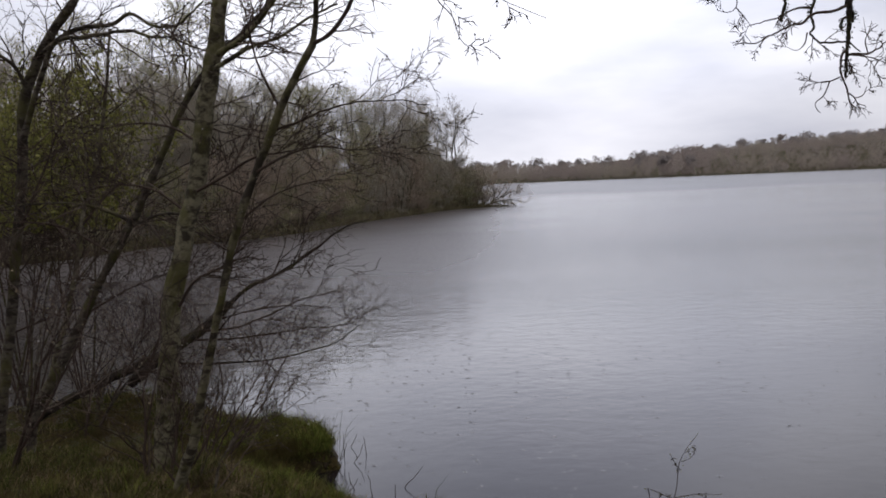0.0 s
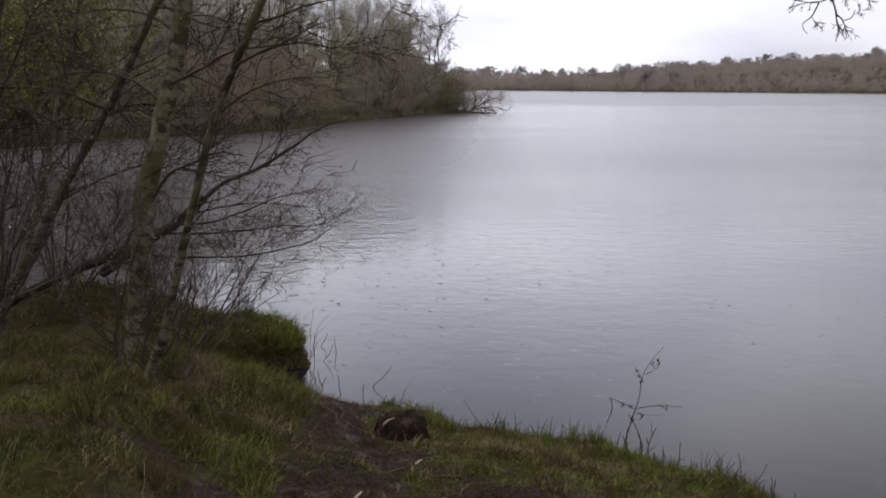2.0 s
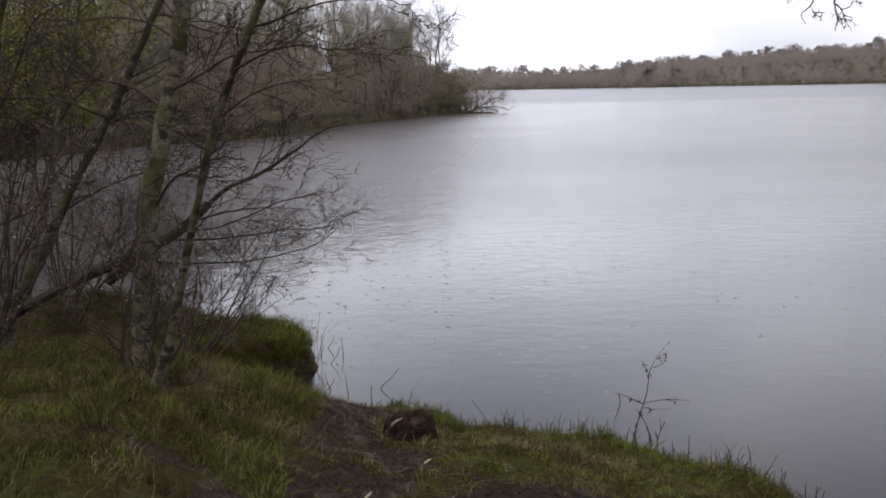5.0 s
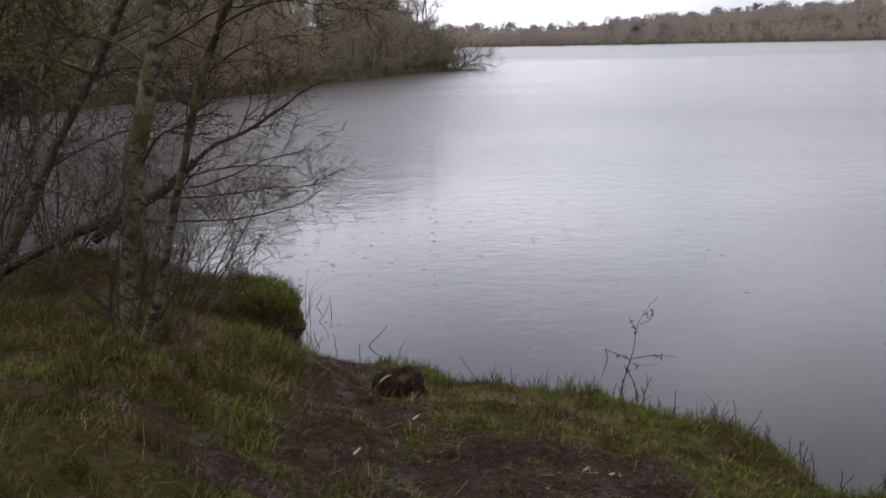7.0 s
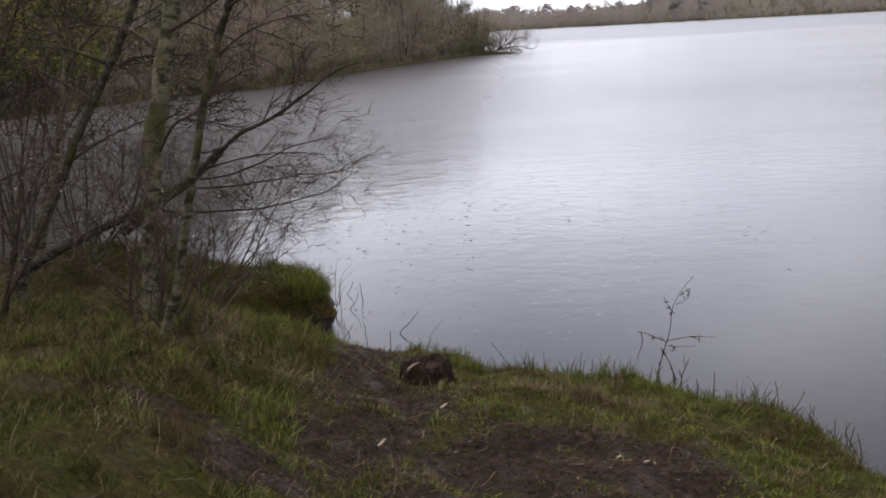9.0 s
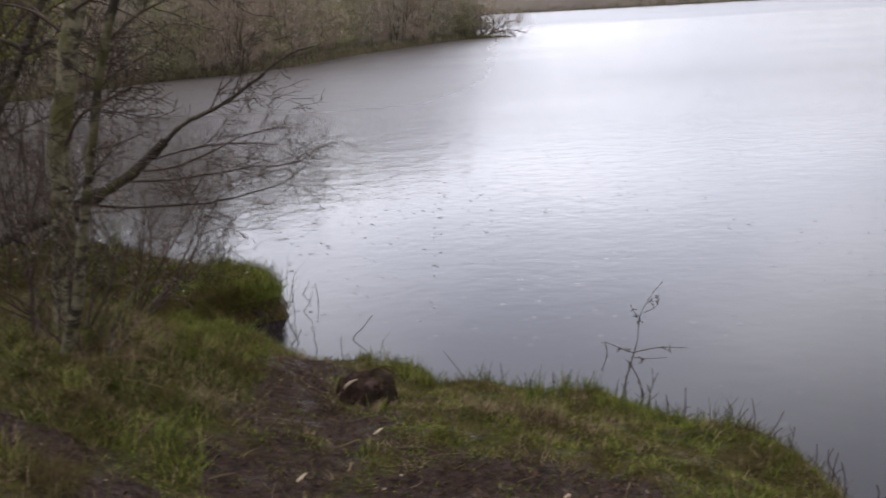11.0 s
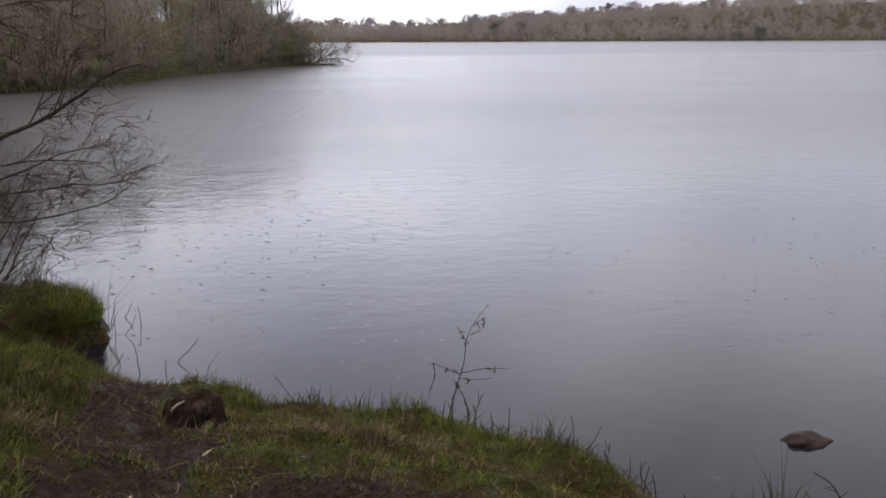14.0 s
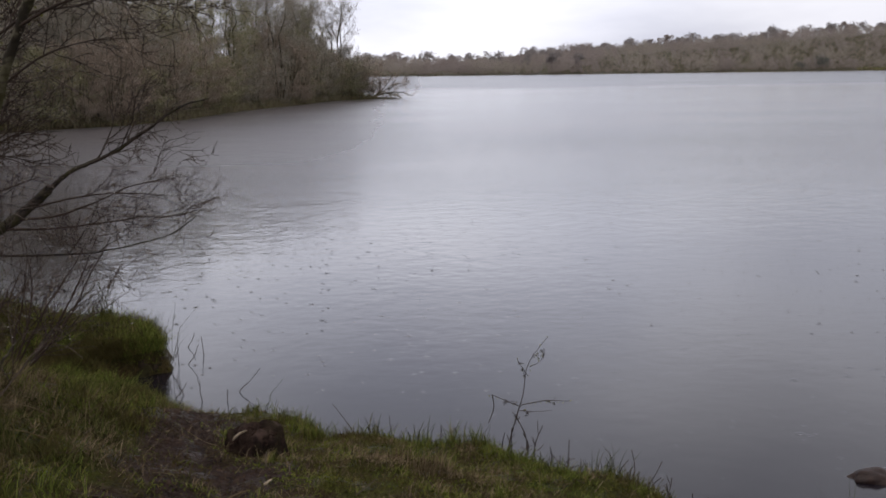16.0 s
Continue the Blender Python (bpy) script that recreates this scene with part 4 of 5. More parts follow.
def spit_tree(label, height, trunks, width, bark_of, twig_of, leafy, crown_low, category="tree", dense=1.0):
    """A bare tree with a rounded crown: stems from one base, limbs that reach the crown's rim, sprays of fine twigs."""
    shrub = category != "tree"
    root = thing("willow_shrub" if shrub else "alder_tree", (0, 0, 0), label, category, "shrubs on the spit" if shrub else "trees on the spit")
    a = rng.uniform(0, 6.28) + np.arange(trunks) * 6.28 / trunks + rng.normal(size=trunks) * 0.4
    out = width * rng.uniform(0.12, 0.55, trunks)
    foot = np.stack([0.12 * np.cos(a), 0.12 * np.sin(a), np.full(trunks, -0.15)], 1)
    top = np.stack([out * np.cos(a), out * np.sin(a), height * rng.uniform(0.7, 0.95, trunks)], 1)
    p = stretch(foot, top, 9, -0.03, 0.02)
    r = taper(trunks, 9, 0.0105 * height * rng.uniform(0.7, 1.2, trunks), 0.22)
    for i in range(trunks):
        g = Geo()
        g.tubes(p[i:i + 1], r[i:i + 1], 6)
        part("stem" if shrub else "trunk", g.mesh("trunk", bark_of), root)
    crown = Geo()
    s, t = pick_on(p, r, int((60 if shrub else 54) * dense) // trunks, crown_low, 0.99)
    n = len(s)
    b = np.arctan2(s[:, 1], s[:, 0]) + rng.normal(size=n) * 1.2
    z = s[:, 2] / height + rng.uniform(0.06, 0.26, n)
    mid = crown_low + 0.5 * (1 - crown_low)
    rim = np.sqrt(np.clip(1 - ((z - mid) / (1.04 - mid)) ** 2, 0.03, 1)) * width * rng.uniform(0.5, 1.0, n) * (1 + 0.22 * np.sin(3 * b + height))
    end = np.stack([rim * np.cos(b), rim * np.sin(b), np.minimum(z, 1.0) * height], 1)
    l1 = stretch(s, end, 6, 0.07, 0.03)
    r1 = taper(n, 6, np.minimum(t * 0.6, 0.032), 0.3)
    crown.tubes(l1, r1, 3)
    s, t = pick_on(l1, r1, 8, 0.2, 1.0)
    way = unit(rng.normal(size=(len(s), 3)) + unit(s - (0, 0, mid * height * 0.7)) * 1.1)
    l2 = stretch(s, s + way * (0.1 * height * rng.uniform(0.5, 1.2, len(s)))[:, None], 3, 0.03, 0.05)
    r2 = taper(len(s), 3, np.minimum(t * 0.7, 0.011), 0.5)
    crown.tubes(l2, r2, 3)
    s, t = pick_on(l2, r2, 5, 0.2, 1.0)
    way = unit(rng.normal(size=(len(s), 3)) + unit(s - (0, 0, mid * height * 0.5)) * 0.7)
    l3 = stretch(s, s + way * (0.055 * height * rng.uniform(0.5, 1.3, len(s)))[:, None], 2, 0.0, 0.0)
    crown.tubes(l3, taper(len(s), 2, np.full(len(s), 0.0075), 0.6), 3)
    tagged(part("crown", crown.mesh("crown", twig_of), root, "bare brown twigs"), kind="stuff")
    if leafy:
        g = Geo()
        q = l3[rng.choice(len(l3), min(leafy, len(l3)), replace=False), 1]
        g.flakes(q, np.full(len(q), 0.045))
        tagged(part("foliage", g.mesh("foliage", BUD), root, "small yellow-green young leaves"), kind="stuff")
    return root


PALE_BARK = bark("pale_bark", (0.42, 0.40, 0.35), (0.12, 0.10, 0.085), (0.2, 0.19, 0.12), 9.0, 1.5, 8.0)
TALL = [spit_tree("tall bare grey-brown alder", 7.4, 3, 1.9, GREY_BARK, PALE_TWIG, 0, 0.3),
        spit_tree("tall bare alder with pale stems", 7.0, 4, 2.1, PALE_BARK, PALE_TWIG, 0, 0.25),
        spit_tree("bare tree with a rounded purple-brown crown", 6.4, 2, 2.2, DARK_BARK, RED_TWIG, 0, 0.3),
        spit_tree("bare tree just coming into leaf", 6.6, 3, 2.2, GREY_BARK, OLIVE_TWIG, 1200, 0.22)]
FULL = [spit_tree("tall bare brown alder with a thick crown", 7.0, 4, 2.2, GREY_BARK, PALE_TWIG, 0, 0.2, dense=1.15),
        spit_tree("bare red-brown tree with a thick crown", 6.4, 3, 2.3, DARK_BARK, RED_TWIG, 0, 0.2, dense=1.15),
        spit_tree("thick olive tree just coming into leaf", 6.6, 4, 2.3, GREY_BARK, OLIVE_TWIG, 2400, 0.16, dense=1.15)]
LOW = [spit_tree("dense red-brown willow shrub at the waterline", 3.3, 9, 1.9, GREY_BARK, RED_TWIG, 0, 0.08, "shrub", 1.2),
       spit_tree("dense olive willow shrub at the waterline", 3.0, 9, 1.9, GREY_BARK, OLIVE_TWIG, 1500, 0.06, "shrub", 1.2),
       spit_tree("dense grey-brown willow shrub at the waterline", 3.6, 8, 1.9, GREY_BARK, PALE_TWIG, 300, 0.08, "shrub", 1.2)]
used = set()


def plant(kinds, x, y, scale):
    ob = kinds[int(rng.integers(len(kinds)))]
    m = Matrix.LocRotScale((x, y, float(land(x, y)) - 0.05), Euler((0, 0, rng.uniform(0, 6.28))), (scale * rng.uniform(0.9, 1.15), scale * rng.uniform(0.9, 1.15), scale))
    if ob.name in used:
        copy_thing(ob, m)
    else:
        used.add(ob.name)
        ob.matrix_basis = m


SHORE = np.array(SPIT[2:16], float)
LENGTH = np.r_[0, np.cumsum(np.linalg.norm(np.diff(SHORE, axis=0), axis=1))]


def along_shore(u, d):
    """A place u metres along the spit's near shore and d metres inland."""
    i = int(np.clip(np.searchsorted(LENGTH, u) - 1, 0, len(SHORE) - 2))
    w = unit(SHORE[i + 1] - SHORE[i])
    p = SHORE[i] + w * (u - LENGTH[i])
    return p[0] - w[1] * d, p[1] + w[0] * d


u = 4.0
while u < LENGTH[-1] - 3:
    x, y = along_shore(u, rng.uniform(0.5, 1.3))
    plant(LOW, x, y, rng.uniform(0.75, 1.25))
    u += rng.uniform(1.5, 2.3)
u = 6.0
while u < LENGTH[-1] - 6:
    x, y = along_shore(u, rng.uniform(2.0, 4.5))
    if inland(x, y) > 0.6:
        plant(TALL if u > LENGTH[-1] - 20 else FULL, x, y, rng.uniform(0.82, 1.12))
    u += rng.uniform(1.7, 2.6)
u = 3.0
while u < LENGTH[-1] - 10:
    x, y = along_shore(u, rng.uniform(6.0, 10.0))
    if inland(x, y) > 0.6:
        plant(TALL if u > LENGTH[-1] - 26 else FULL, x, y, rng.uniform(1.02, 1.3) * (1.15 if u < LENGTH[-1] - 34 else 1.0))
    u += rng.uniform(2.4, 3.6)
u = 2.0
while u < LENGTH[-1] - 34:
    x, y = along_shore(u, rng.uniform(3.5, 7.5))
    if inland(x, y) > 0.6:
        plant(FULL, x, y, rng.uniform(1.0, 1.22))
    u += rng.uniform(1.5, 2.3)
for x, y, k in ((-0.25, 85.2, 1.03), (-1.8, 86.4, 1.05), (-3.0, 83.5, 1.1), (-4.6, 80.5, 1.13), (-4.4, 87.0, 1.15), (-5.6, 76.0, 1.1), (-2.9, 79.0, 0.9),
                (-4.4, 72.5, 1.0)):
    plant(TALL[:3], x, y, k)
for x, y, k in ((1.5, 85.2, 0.95), (0.7, 84.6, 1.0), (2.3, 85.6, 0.62), (0.0, 83.2, 0.9), (-1.0, 80.8, 0.9), (-0.4, 84.6, 0.95), (1.2, 86.4, 0.9)):
    plant(LOW, x, y, k)


# Unseen trees behind the camera, added to keep some skylight off the bank.
for _ in range(8):
    x, y = rng.uniform(-16, 16), rng.uniform(-16, -4)
    if inland(x, y) > 1:
        plant(TALL, x, y, rng.uniform(1.2, 1.6))


def fringe(name, n, line, depth, height, width, material, label, lift=0.0):
    """Reeds and sedge along a shore."""
    u = rng.uniform(0, line[1] - line[0], n) + line[0]
    d = rng.uniform(depth[0], depth[1], n)
    q = np.array([along_shore(a, b) for a, b in zip(u, d)])
    z = np.maximum(land(q[:, 0], q[:, 1]), -0.1)
    g = Geo()
    g.blades(np.c_[q, z], rng.uniform(0.4, 1.0, n) * height, np.full(n, width), 0.35)
    tagged(new(name, g.mesh(name, material)), label, "reeds", kind="stuff")


def thicket():
    """Brambles and brushwood under the trees of the spit."""
    n = 15000
    u, d = rng.uniform(1, LENGTH[-1] - 1, n), rng.uniform(0.5, 7.5, n)
    q = np.array([along_shore(a, b) for a, b in zip(u, d)])
    keep = inland(q[:, 0], q[:, 1]) > 0.3
    q = q[keep]
    z = land(q[:, 0], q[:, 1]) + rng.uniform(0, 1, len(q)) ** 1.5 * 2.3
    g = Geo()
    w = rng.normal(size=(len(q), 3)) * 0.7 + (0, 0, 0.8)
    g.tubes(grow(np.c_[q, z - 0.1], w, rng.uniform(0.5, 1.3, len(q)), 2, 0.1, 0.0), taper(len(q), 2, rng.uniform(0.012, 0.024, len(q)), 0.5), 3)
    tagged(new("undergrowth", g.mesh("undergrowth", RED_TWIG)), "dense brown brushwood under the spit's trees", "undergrowth", kind="stuff")


thicket()
fringe("sedge", 6000, (0, LENGTH[-1]), (-0.25, 0.9), 0.5, 0.03, SEDGE, "pale sedge fringe along the spit's waterline")
tree("fallen_branch", (3.3, 85.2), "dead grey branch lying in the water off the spit", "branch", [
    ("limb", [(2.4, 85.3, 0.1), (3.2, 85.1, 0.5), (4.0, 85.0, 1.0), (4.4, 85.0, 1.5)], 0.05, 0.02),
    ("limb", [(2.6, 85.2, 0.2), (3.6, 85.0, 0.45), (4.8, 84.8, 0.5), (5.8, 84.6, 0.2)], 0.05, 0.02),
    ("limb", [(3.0, 85.2, 0.4), (3.2, 85.2, 1.0), (3.0, 85.2, 1.7)], 0.045, 0.02),
    ("limb", [(3.8, 85.0, 0.7), (4.6, 85.0, 1.2), (5.4, 84.9, 1.1)], 0.035, 0.015),
    ("limb", [(2.8, 85.2, 0.3), (3.6, 85.1, 1.0), (4.2, 85.1, 1.9)], 0.035, 0.015),
    ("limb", [(3.6, 85.0, 0.45), (4.3, 84.9, 0.35), (5.0, 84.8, -0.05)], 0.035, 0.015),
], GREY_BARK, RED_TWIG, [9, 10, 8, 9, 8, 6], droop=0.03, shoot=1.5, stout=3.5)

# ---- the wood on the far shore ----
rng = np.random.default_rng(31)


def far_crown(g, x, y, z, h, w, bare, lobes=7, n=230, leaf=0.029):
    """A far crown: lobes of small twig sprays round a trunk, all held up to the light."""
    low = 0.46 if bare else 0.16
    level = np.linspace(low, 0.84, lobes)
    slim = 0.28 * np.sqrt(np.clip(1 - ((level - (0.58 if bare else 0.5)) / 0.42) ** 2, 0.15, 1))
    c = np.stack([rng.normal(size=lobes) * w * slim, rng.normal(size=lobes) * w * slim, level * h + rng.normal(size=lobes) * 0.03 * h], 1)
    size = rng.uniform(0.2, 0.32, lobes) * w * np.where(level > 0.7, 0.8, 1.0)
    pick = rng.integers(lobes, size=n)
    q = c[pick] + unit(rng.normal(size=(n, 3))) * (size[pick] * rng.uniform(0.2, 1.0, n) ** 0.5)[:, None] * (1, 1, 0.85) + (x, y, z)
    up = unit(rng.normal(size=(n, 3)) * 0.3 + (0, -0.7, 0.7))
    a = unit(np.cross(up, rng.normal(size=(n, 3))))
    b = np.cross(up, a)
    s = (leaf * h * rng.uniform(0.6, 1.3, n))[:, None]
    g.add(np.stack([q - a * s, q + b * s * 0.8, q + a * s, q - b * s * 0.8], 1), np.arange(4 * n).reshape(n, 4))


def far_trunk(g, x, y, z, h):
    p = grow(np.array([[x, y, z - 0.3]]), np.array([[rng.normal() * 0.05, 0, 1.0]]), np.array([h * 0.8]), 4, 0.03, 0.05)
    g.tubes(p, taper(1, 4, [0.018 * h], 0.3), 5)


def far_wood():
    g = Geo()
    for _ in range(400):
        x = rng.uniform(-60, 480)
        y = 502 + rng.uniform(0, 12)
        h = rng.uniform(4.0, 7.5)
        far_crown(g, x, y, float(land(x, y)), h, h * rng.uniform(0.7, 1.0), False)
    for _ in range(860):
        x = rng.uniform(-60, 480)
        y = rng.uniform(512, 600)
        h = rng.uniform(5.5, 8.5)
        z = float(land(x, y))
        far_crown(g, x, y, z, h, h * rng.uniform(0.6, 1.0), False)
    for _ in range(330):
        x = rng.uniform(110, 480)
        y = rng.uniform(596, 690)
        h = rng.uniform(4.5, 6.5)
        far_crown(g, x, y, float(land(x, y)), h, h * rng.uniform(0.7, 1.1), False)
    for _ in range(560):
        x = rng.uniform(-60, 480)
        y = rng.uniform(585, 608) if x < 120 else rng.uniform(640, 690)
        h = rng.uniform(5.0, 8.0)
        far_crown(g, x, y, float(land(x, y)), h, h * rng.uniform(0.5, 0.9), False)
    tagged(new("far_woodland", g.mesh("far_woodland", HAZY_TWIG)), "brown bare wood along the far shore, haze painted into its colour", "woodland", kind="stuff")


far_wood()


def far_tree(x, y, h, w, material, label):
    z = float(land(x, y))
    root = thing("far_tree", (x, y, z - 0.2), label, "tree", "trees on the far skyline")
    c, t = Geo(), Geo()
    far_crown(c, 0, 0, 0, h, w, True, 16, 1000, 0.028)
    far_trunk(t, 0, 0, 0, h)
    part("trunk", t.mesh("trunk", GREY_BARK), root)
    tagged(part("crown", c.mesh("crown", material), root), kind="stuff")


for i in range(84):
    x = -30 + i * 6.0 + rng.uniform(-11, 11)
    h = (rng.uniform(7.2, 10.6) + 3.2 * rng.uniform(0, 1) ** 3) * (1.05 if x < 110 else 0.92)
    far_tree(x, rng.uniform(585, 606) if x < 120 else rng.uniform(640, 690), h, h * rng.uniform(0.55, 1.15), FAR_CROWN if rng.uniform() < 0.75 else HAZY_TWIG, "bare tree standing above the far wood")
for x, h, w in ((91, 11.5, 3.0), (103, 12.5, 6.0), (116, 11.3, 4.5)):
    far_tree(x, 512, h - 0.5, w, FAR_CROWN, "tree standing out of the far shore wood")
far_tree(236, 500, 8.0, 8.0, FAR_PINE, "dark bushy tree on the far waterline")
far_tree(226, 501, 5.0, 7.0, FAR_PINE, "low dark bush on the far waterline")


def far_reeds():
    g = Geo()
    n = 1500
    x = np.r_[rng.uniform(255, 300, n // 2), rng.uniform(320, 420, n // 2)]
    y = rng.uniform(499, 503, n)
    g.blades(np.stack([x, y, land(x, y)], 1), rng.uniform(0.8, 1.9, n), np.full(n, 0.18), 0.3)
    tagged(new("far_reeds", g.mesh("far_reeds", REED)), "pale reed bed along the far waterline", "reeds", kind="stuff")


far_reeds()

# ---- the near bank ----
rng = np.random.default_rng(47)


def scatter(n, x0, x1, y0, y1, chance):
    """Places on the bank, kept by the chance at each."""
    x, y = rng.uniform(x0, x1, n), rng.uniform(y0, y1, n)
    keep = (inland(x, y) > -0.01) & (rng.uniform(0, 1, n) < chance(x, y))
    x, y = x[keep], y[keep]
    return np.stack([x, y, land(x, y) - 0.006], 1)


def patchy(x, y, size):
    return np.clip(0.5 + 0.6 * bumps(x, y, size), 0, 1)


def bank_grass():
    g = Geo()
    q = scatter(120000, -3.7, -0.4, 2.6, 9.0, lambda x, y: (1 - 0.88 * muddy(x, y)) * (0.06 + 0.94 * patchy(x, y, 0.42) ** 1.6))
    g.blades(q, rng.uniform(0.018, 0.062, len(q)) * (0.6 + 0.8 * patchy(q[:, 0], q[:, 1], 0.8)), np.full(len(q), 0.0042), 1.3)
    q = scatter(9000, -3.2, -1.9, 5.8, 10.2, lambda x, y: (inland(x, y) < 0.5) * 1.0)
    g.blades(q, rng.uniform(0.05, 0.13, len(q)), np.full(len(q), 0.0045), 0.9)
    clump = rng.uniform((-3.5, 2.7), (-0.7, 8.6), (760, 2))
    clump = clump[(inland(clump[:, 0], clump[:, 1]) > 0.1) & (muddy(clump[:, 0], clump[:, 1]) < 0.5) & (rng.uniform(0, 1, len(clump)) < 0.2 + 1.1 * patchy(clump[:, 0], clump[:, 1], 0.8) * np.where(clump[:, 1] < 4.2, 0.5, 1.0))]
    q = np.repeat(clump, 55, axis=0) + rng.normal(size=(len(clump) * 55, 2)) * 0.045
    g.blades(np.c_[q, land(q[:, 0], q[:, 1]) - 0.006], rng.uniform(0.05, 0.15, len(q)) * np.repeat(rng.uniform(0.35, 1.2, len(clump)), 55), np.full(len(q), 0.0042), 1.3)
    tagged(new("grass", g.mesh("grass", GRASS)), "rough wet green grass on the bank", "grass", kind="stuff")
    g = Geo()
    q = scatter(105000, -0.6, 3.4, 2.6, 6.3, lambda x, y: (1 - 0.98 * muddy(x, y)) * (0.14 + 0.86 * patchy(x, y, 0.34) ** 1.3))
    g.blades(q, rng.uniform(0.010, 0.036, len(q)) * (0.6 + 0.9 * patchy(q[:, 0], q[:, 1], 0.6)), np.full(len(q), 0.004), 1.0)
    q = scatter(30000, -0.3, 3.4, 3.3, 6.4, lambda x, y: 0.8 * (inland(x, y) < 0.22))
    g.blades(q, rng.uniform(0.03, 0.1, len(q)), np.full(len(q), 0.004), 0.7)
    q = scatter(15000, -2.2, 0.0, 6.6, 9.4, lambda x, y: (inland(x, y) < 0.75) * (0.2 + 0.8 * patchy(x, y, 0.3)))
    g.blades(q, rng.uniform(0.03, 0.10, len(q)), np.full(len(q), 0.004), 1.1)
    clump = np.concatenate([rng.uniform((-2.1, 6.3), (-1.1, 8.9), (170, 2)), rng.uniform((-2.3, 3.6), (-0.8, 5.4), (70, 2)), rng.uniform((-1.4, 5.2), (-0.85, 6.9), (60, 2))])
    clump = clump[(inland(clump[:, 0], clump[:, 1]) > 0.02) & (muddy(clump[:, 0], clump[:, 1]) < 0.6)]
    q = np.repeat(clump, 48, axis=0) + rng.normal(size=(len(clump) * 48, 2)) * 0.04
    g.blades(np.c_[q, np.maximum(land(q[:, 0], q[:, 1]), 0.03) - 0.006], rng.uniform(0.05, 0.15, len(q)) * np.repeat(rng.uniform(0.45, 1.2, len(clump)), 48), np.full(len(q), 0.0042), 1.25)
    clump = rng.uniform((-0.7, 2.9), (2.6, 6.2), (760, 2))
    clump = clump[(inland(clump[:, 0], clump[:, 1]) > 0.03) & (muddy(clump[:, 0], clump[:, 1]) < 0.55)]
    q = np.repeat(clump, 30, axis=0) + rng.normal(size=(len(clump) * 30, 2)) * 0.028
    g.blades(np.c_[q, land(q[:, 0], q[:, 1]) - 0.006], rng.uniform(0.02, 0.07, len(q)) * np.repeat(rng.uniform(0.5, 1.25, len(clump)), 30), np.full(len(q), 0.004), 1.1)
    clump = rng.uniform((-1.1, 2.9), (1.2, 5.4), (170, 2))
    clump = clump[(muddy(clump[:, 0], clump[:, 1]) > 0.4) & (patchy(clump[:, 0], clump[:, 1], 0.5) > 0.45)]
    q = np.repeat(clump, 16, axis=0) + rng.normal(size=(len(clump) * 16, 2)) * 0.03
    g.blades(np.c_[q, land(q[:, 0], q[:, 1]) - 0.006], rng.uniform(0.012, 0.045, len(q)), np.full(len(q), 0.004), 1.5)
    q = scatter(16000, -1.9, -0.8, 6.3, 7.7, lambda x, y: (muddy(x, y) < 0.5) * (inland(x, y) > 0.1) * (0.35 + 0.65 * patchy(x, y, 0.25)))
    g.blades(q, rng.uniform(0.03, 0.10, len(q)), np.full(len(q), 0.0042), 1.2)
    edge = smooth_line([(-1.52, 7.5), (-1.36, 7.58), (-1.2, 7.72), (-1.25, 7.95), (-1.44, 8.35), (-1.8, 8.75)], 60)
    q = np.repeat(edge, 70, axis=0) + rng.normal(size=(4200, 2)) * 0.035 - np.array([0.03, 0.0])
    g.blades(np.c_[q, np.maximum(land(q[:, 0], q[:, 1]), 0.17) - 0.01], rng.uniform(0.05, 0.17, 4200) * np.repeat(rng.uniform(0.4, 1.1, 60), 70), np.full(4200, 0.0042), 1.5)
    tagged(new("turf", g.mesh("turf", TURF)), "short bright mossy turf at the water's edge", "grass", kind="stuff")
    g = Geo()
    q = scatter(150000, -1.2, 3.2, 2.8, 6.2, lambda x, y: (1 - 0.97 * muddy(x, y)) * np.clip(1.5 * patchy(x, y, 0.3) - 0.15, 0, 1))
    lift = 0.012 * patchy(q[:, 0], q[:, 1], 0.12)
    g.flakes(q + np.c_[np.zeros((len(q), 2)), lift * rng.uniform(0, 1, len(q)) + 0.006], np.full(len(q), 0.0062), 1.9, 0.45)
    q = scatter(14000, -2.2, 0.0, 6.6, 9.2, lambda x, y: (inland(x, y) < 0.8) * patchy(x, y, 0.4))
    g.flakes(q + (0, 0, 0.012), np.full(len(q), 0.010), 1.7, 0.5)
    tagged(new("moss", g.mesh("moss", MOSS)), "bright yellow-green moss cushions on the bank", "moss", kind="stuff")
    g = Geo()
    q = scatter(60000, -3.9, -0.3, 2.6, 9.0, lambda x, y: np.clip(1.25 - np.hypot((x + 1.6) / 1.7, (y - 5.2) / 2.0), 0.2, 1) * patchy(x, y, 0.55) ** 1.5 * (1 - 0.85 * muddy(x, y)))
    g.blades(q, rng.uniform(0.035, 0.12, len(q)), np.full(len(q), 0.0028), 2.6)
    q = scatter(9000, -0.8, 2.6, 2.6, 6.5, lambda x, y: 0.5 * patchy(x, y, 0.5) * (1 - 0.85 * muddy(x, y)))
    g.blades(q, rng.uniform(0.03, 0.09, len(q)), np.full(len(q), 0.003), 2.4)
    clump = np.concatenate([rng.normal(size=(90, 2)) * (0.36, 0.32) + (-1.6, 4.95), rng.uniform((-3.2, 3.4), (-1.1, 6.6), (40, 2))])
    clump = clump[muddy(clump[:, 0], clump[:, 1]) < 0.25]
    q = np.repeat(clump, 40, axis=0) + rng.normal(size=(len(clump) * 40, 2)) * 0.045
    g.blades(np.c_[q, land(q[:, 0], q[:, 1]) - 0.006], rng.uniform(0.06, 0.16, len(q)) * np.repeat(rng.uniform(0.35, 1.0, len(clump)), 40), np.full(len(q), 0.0036), 2.3)
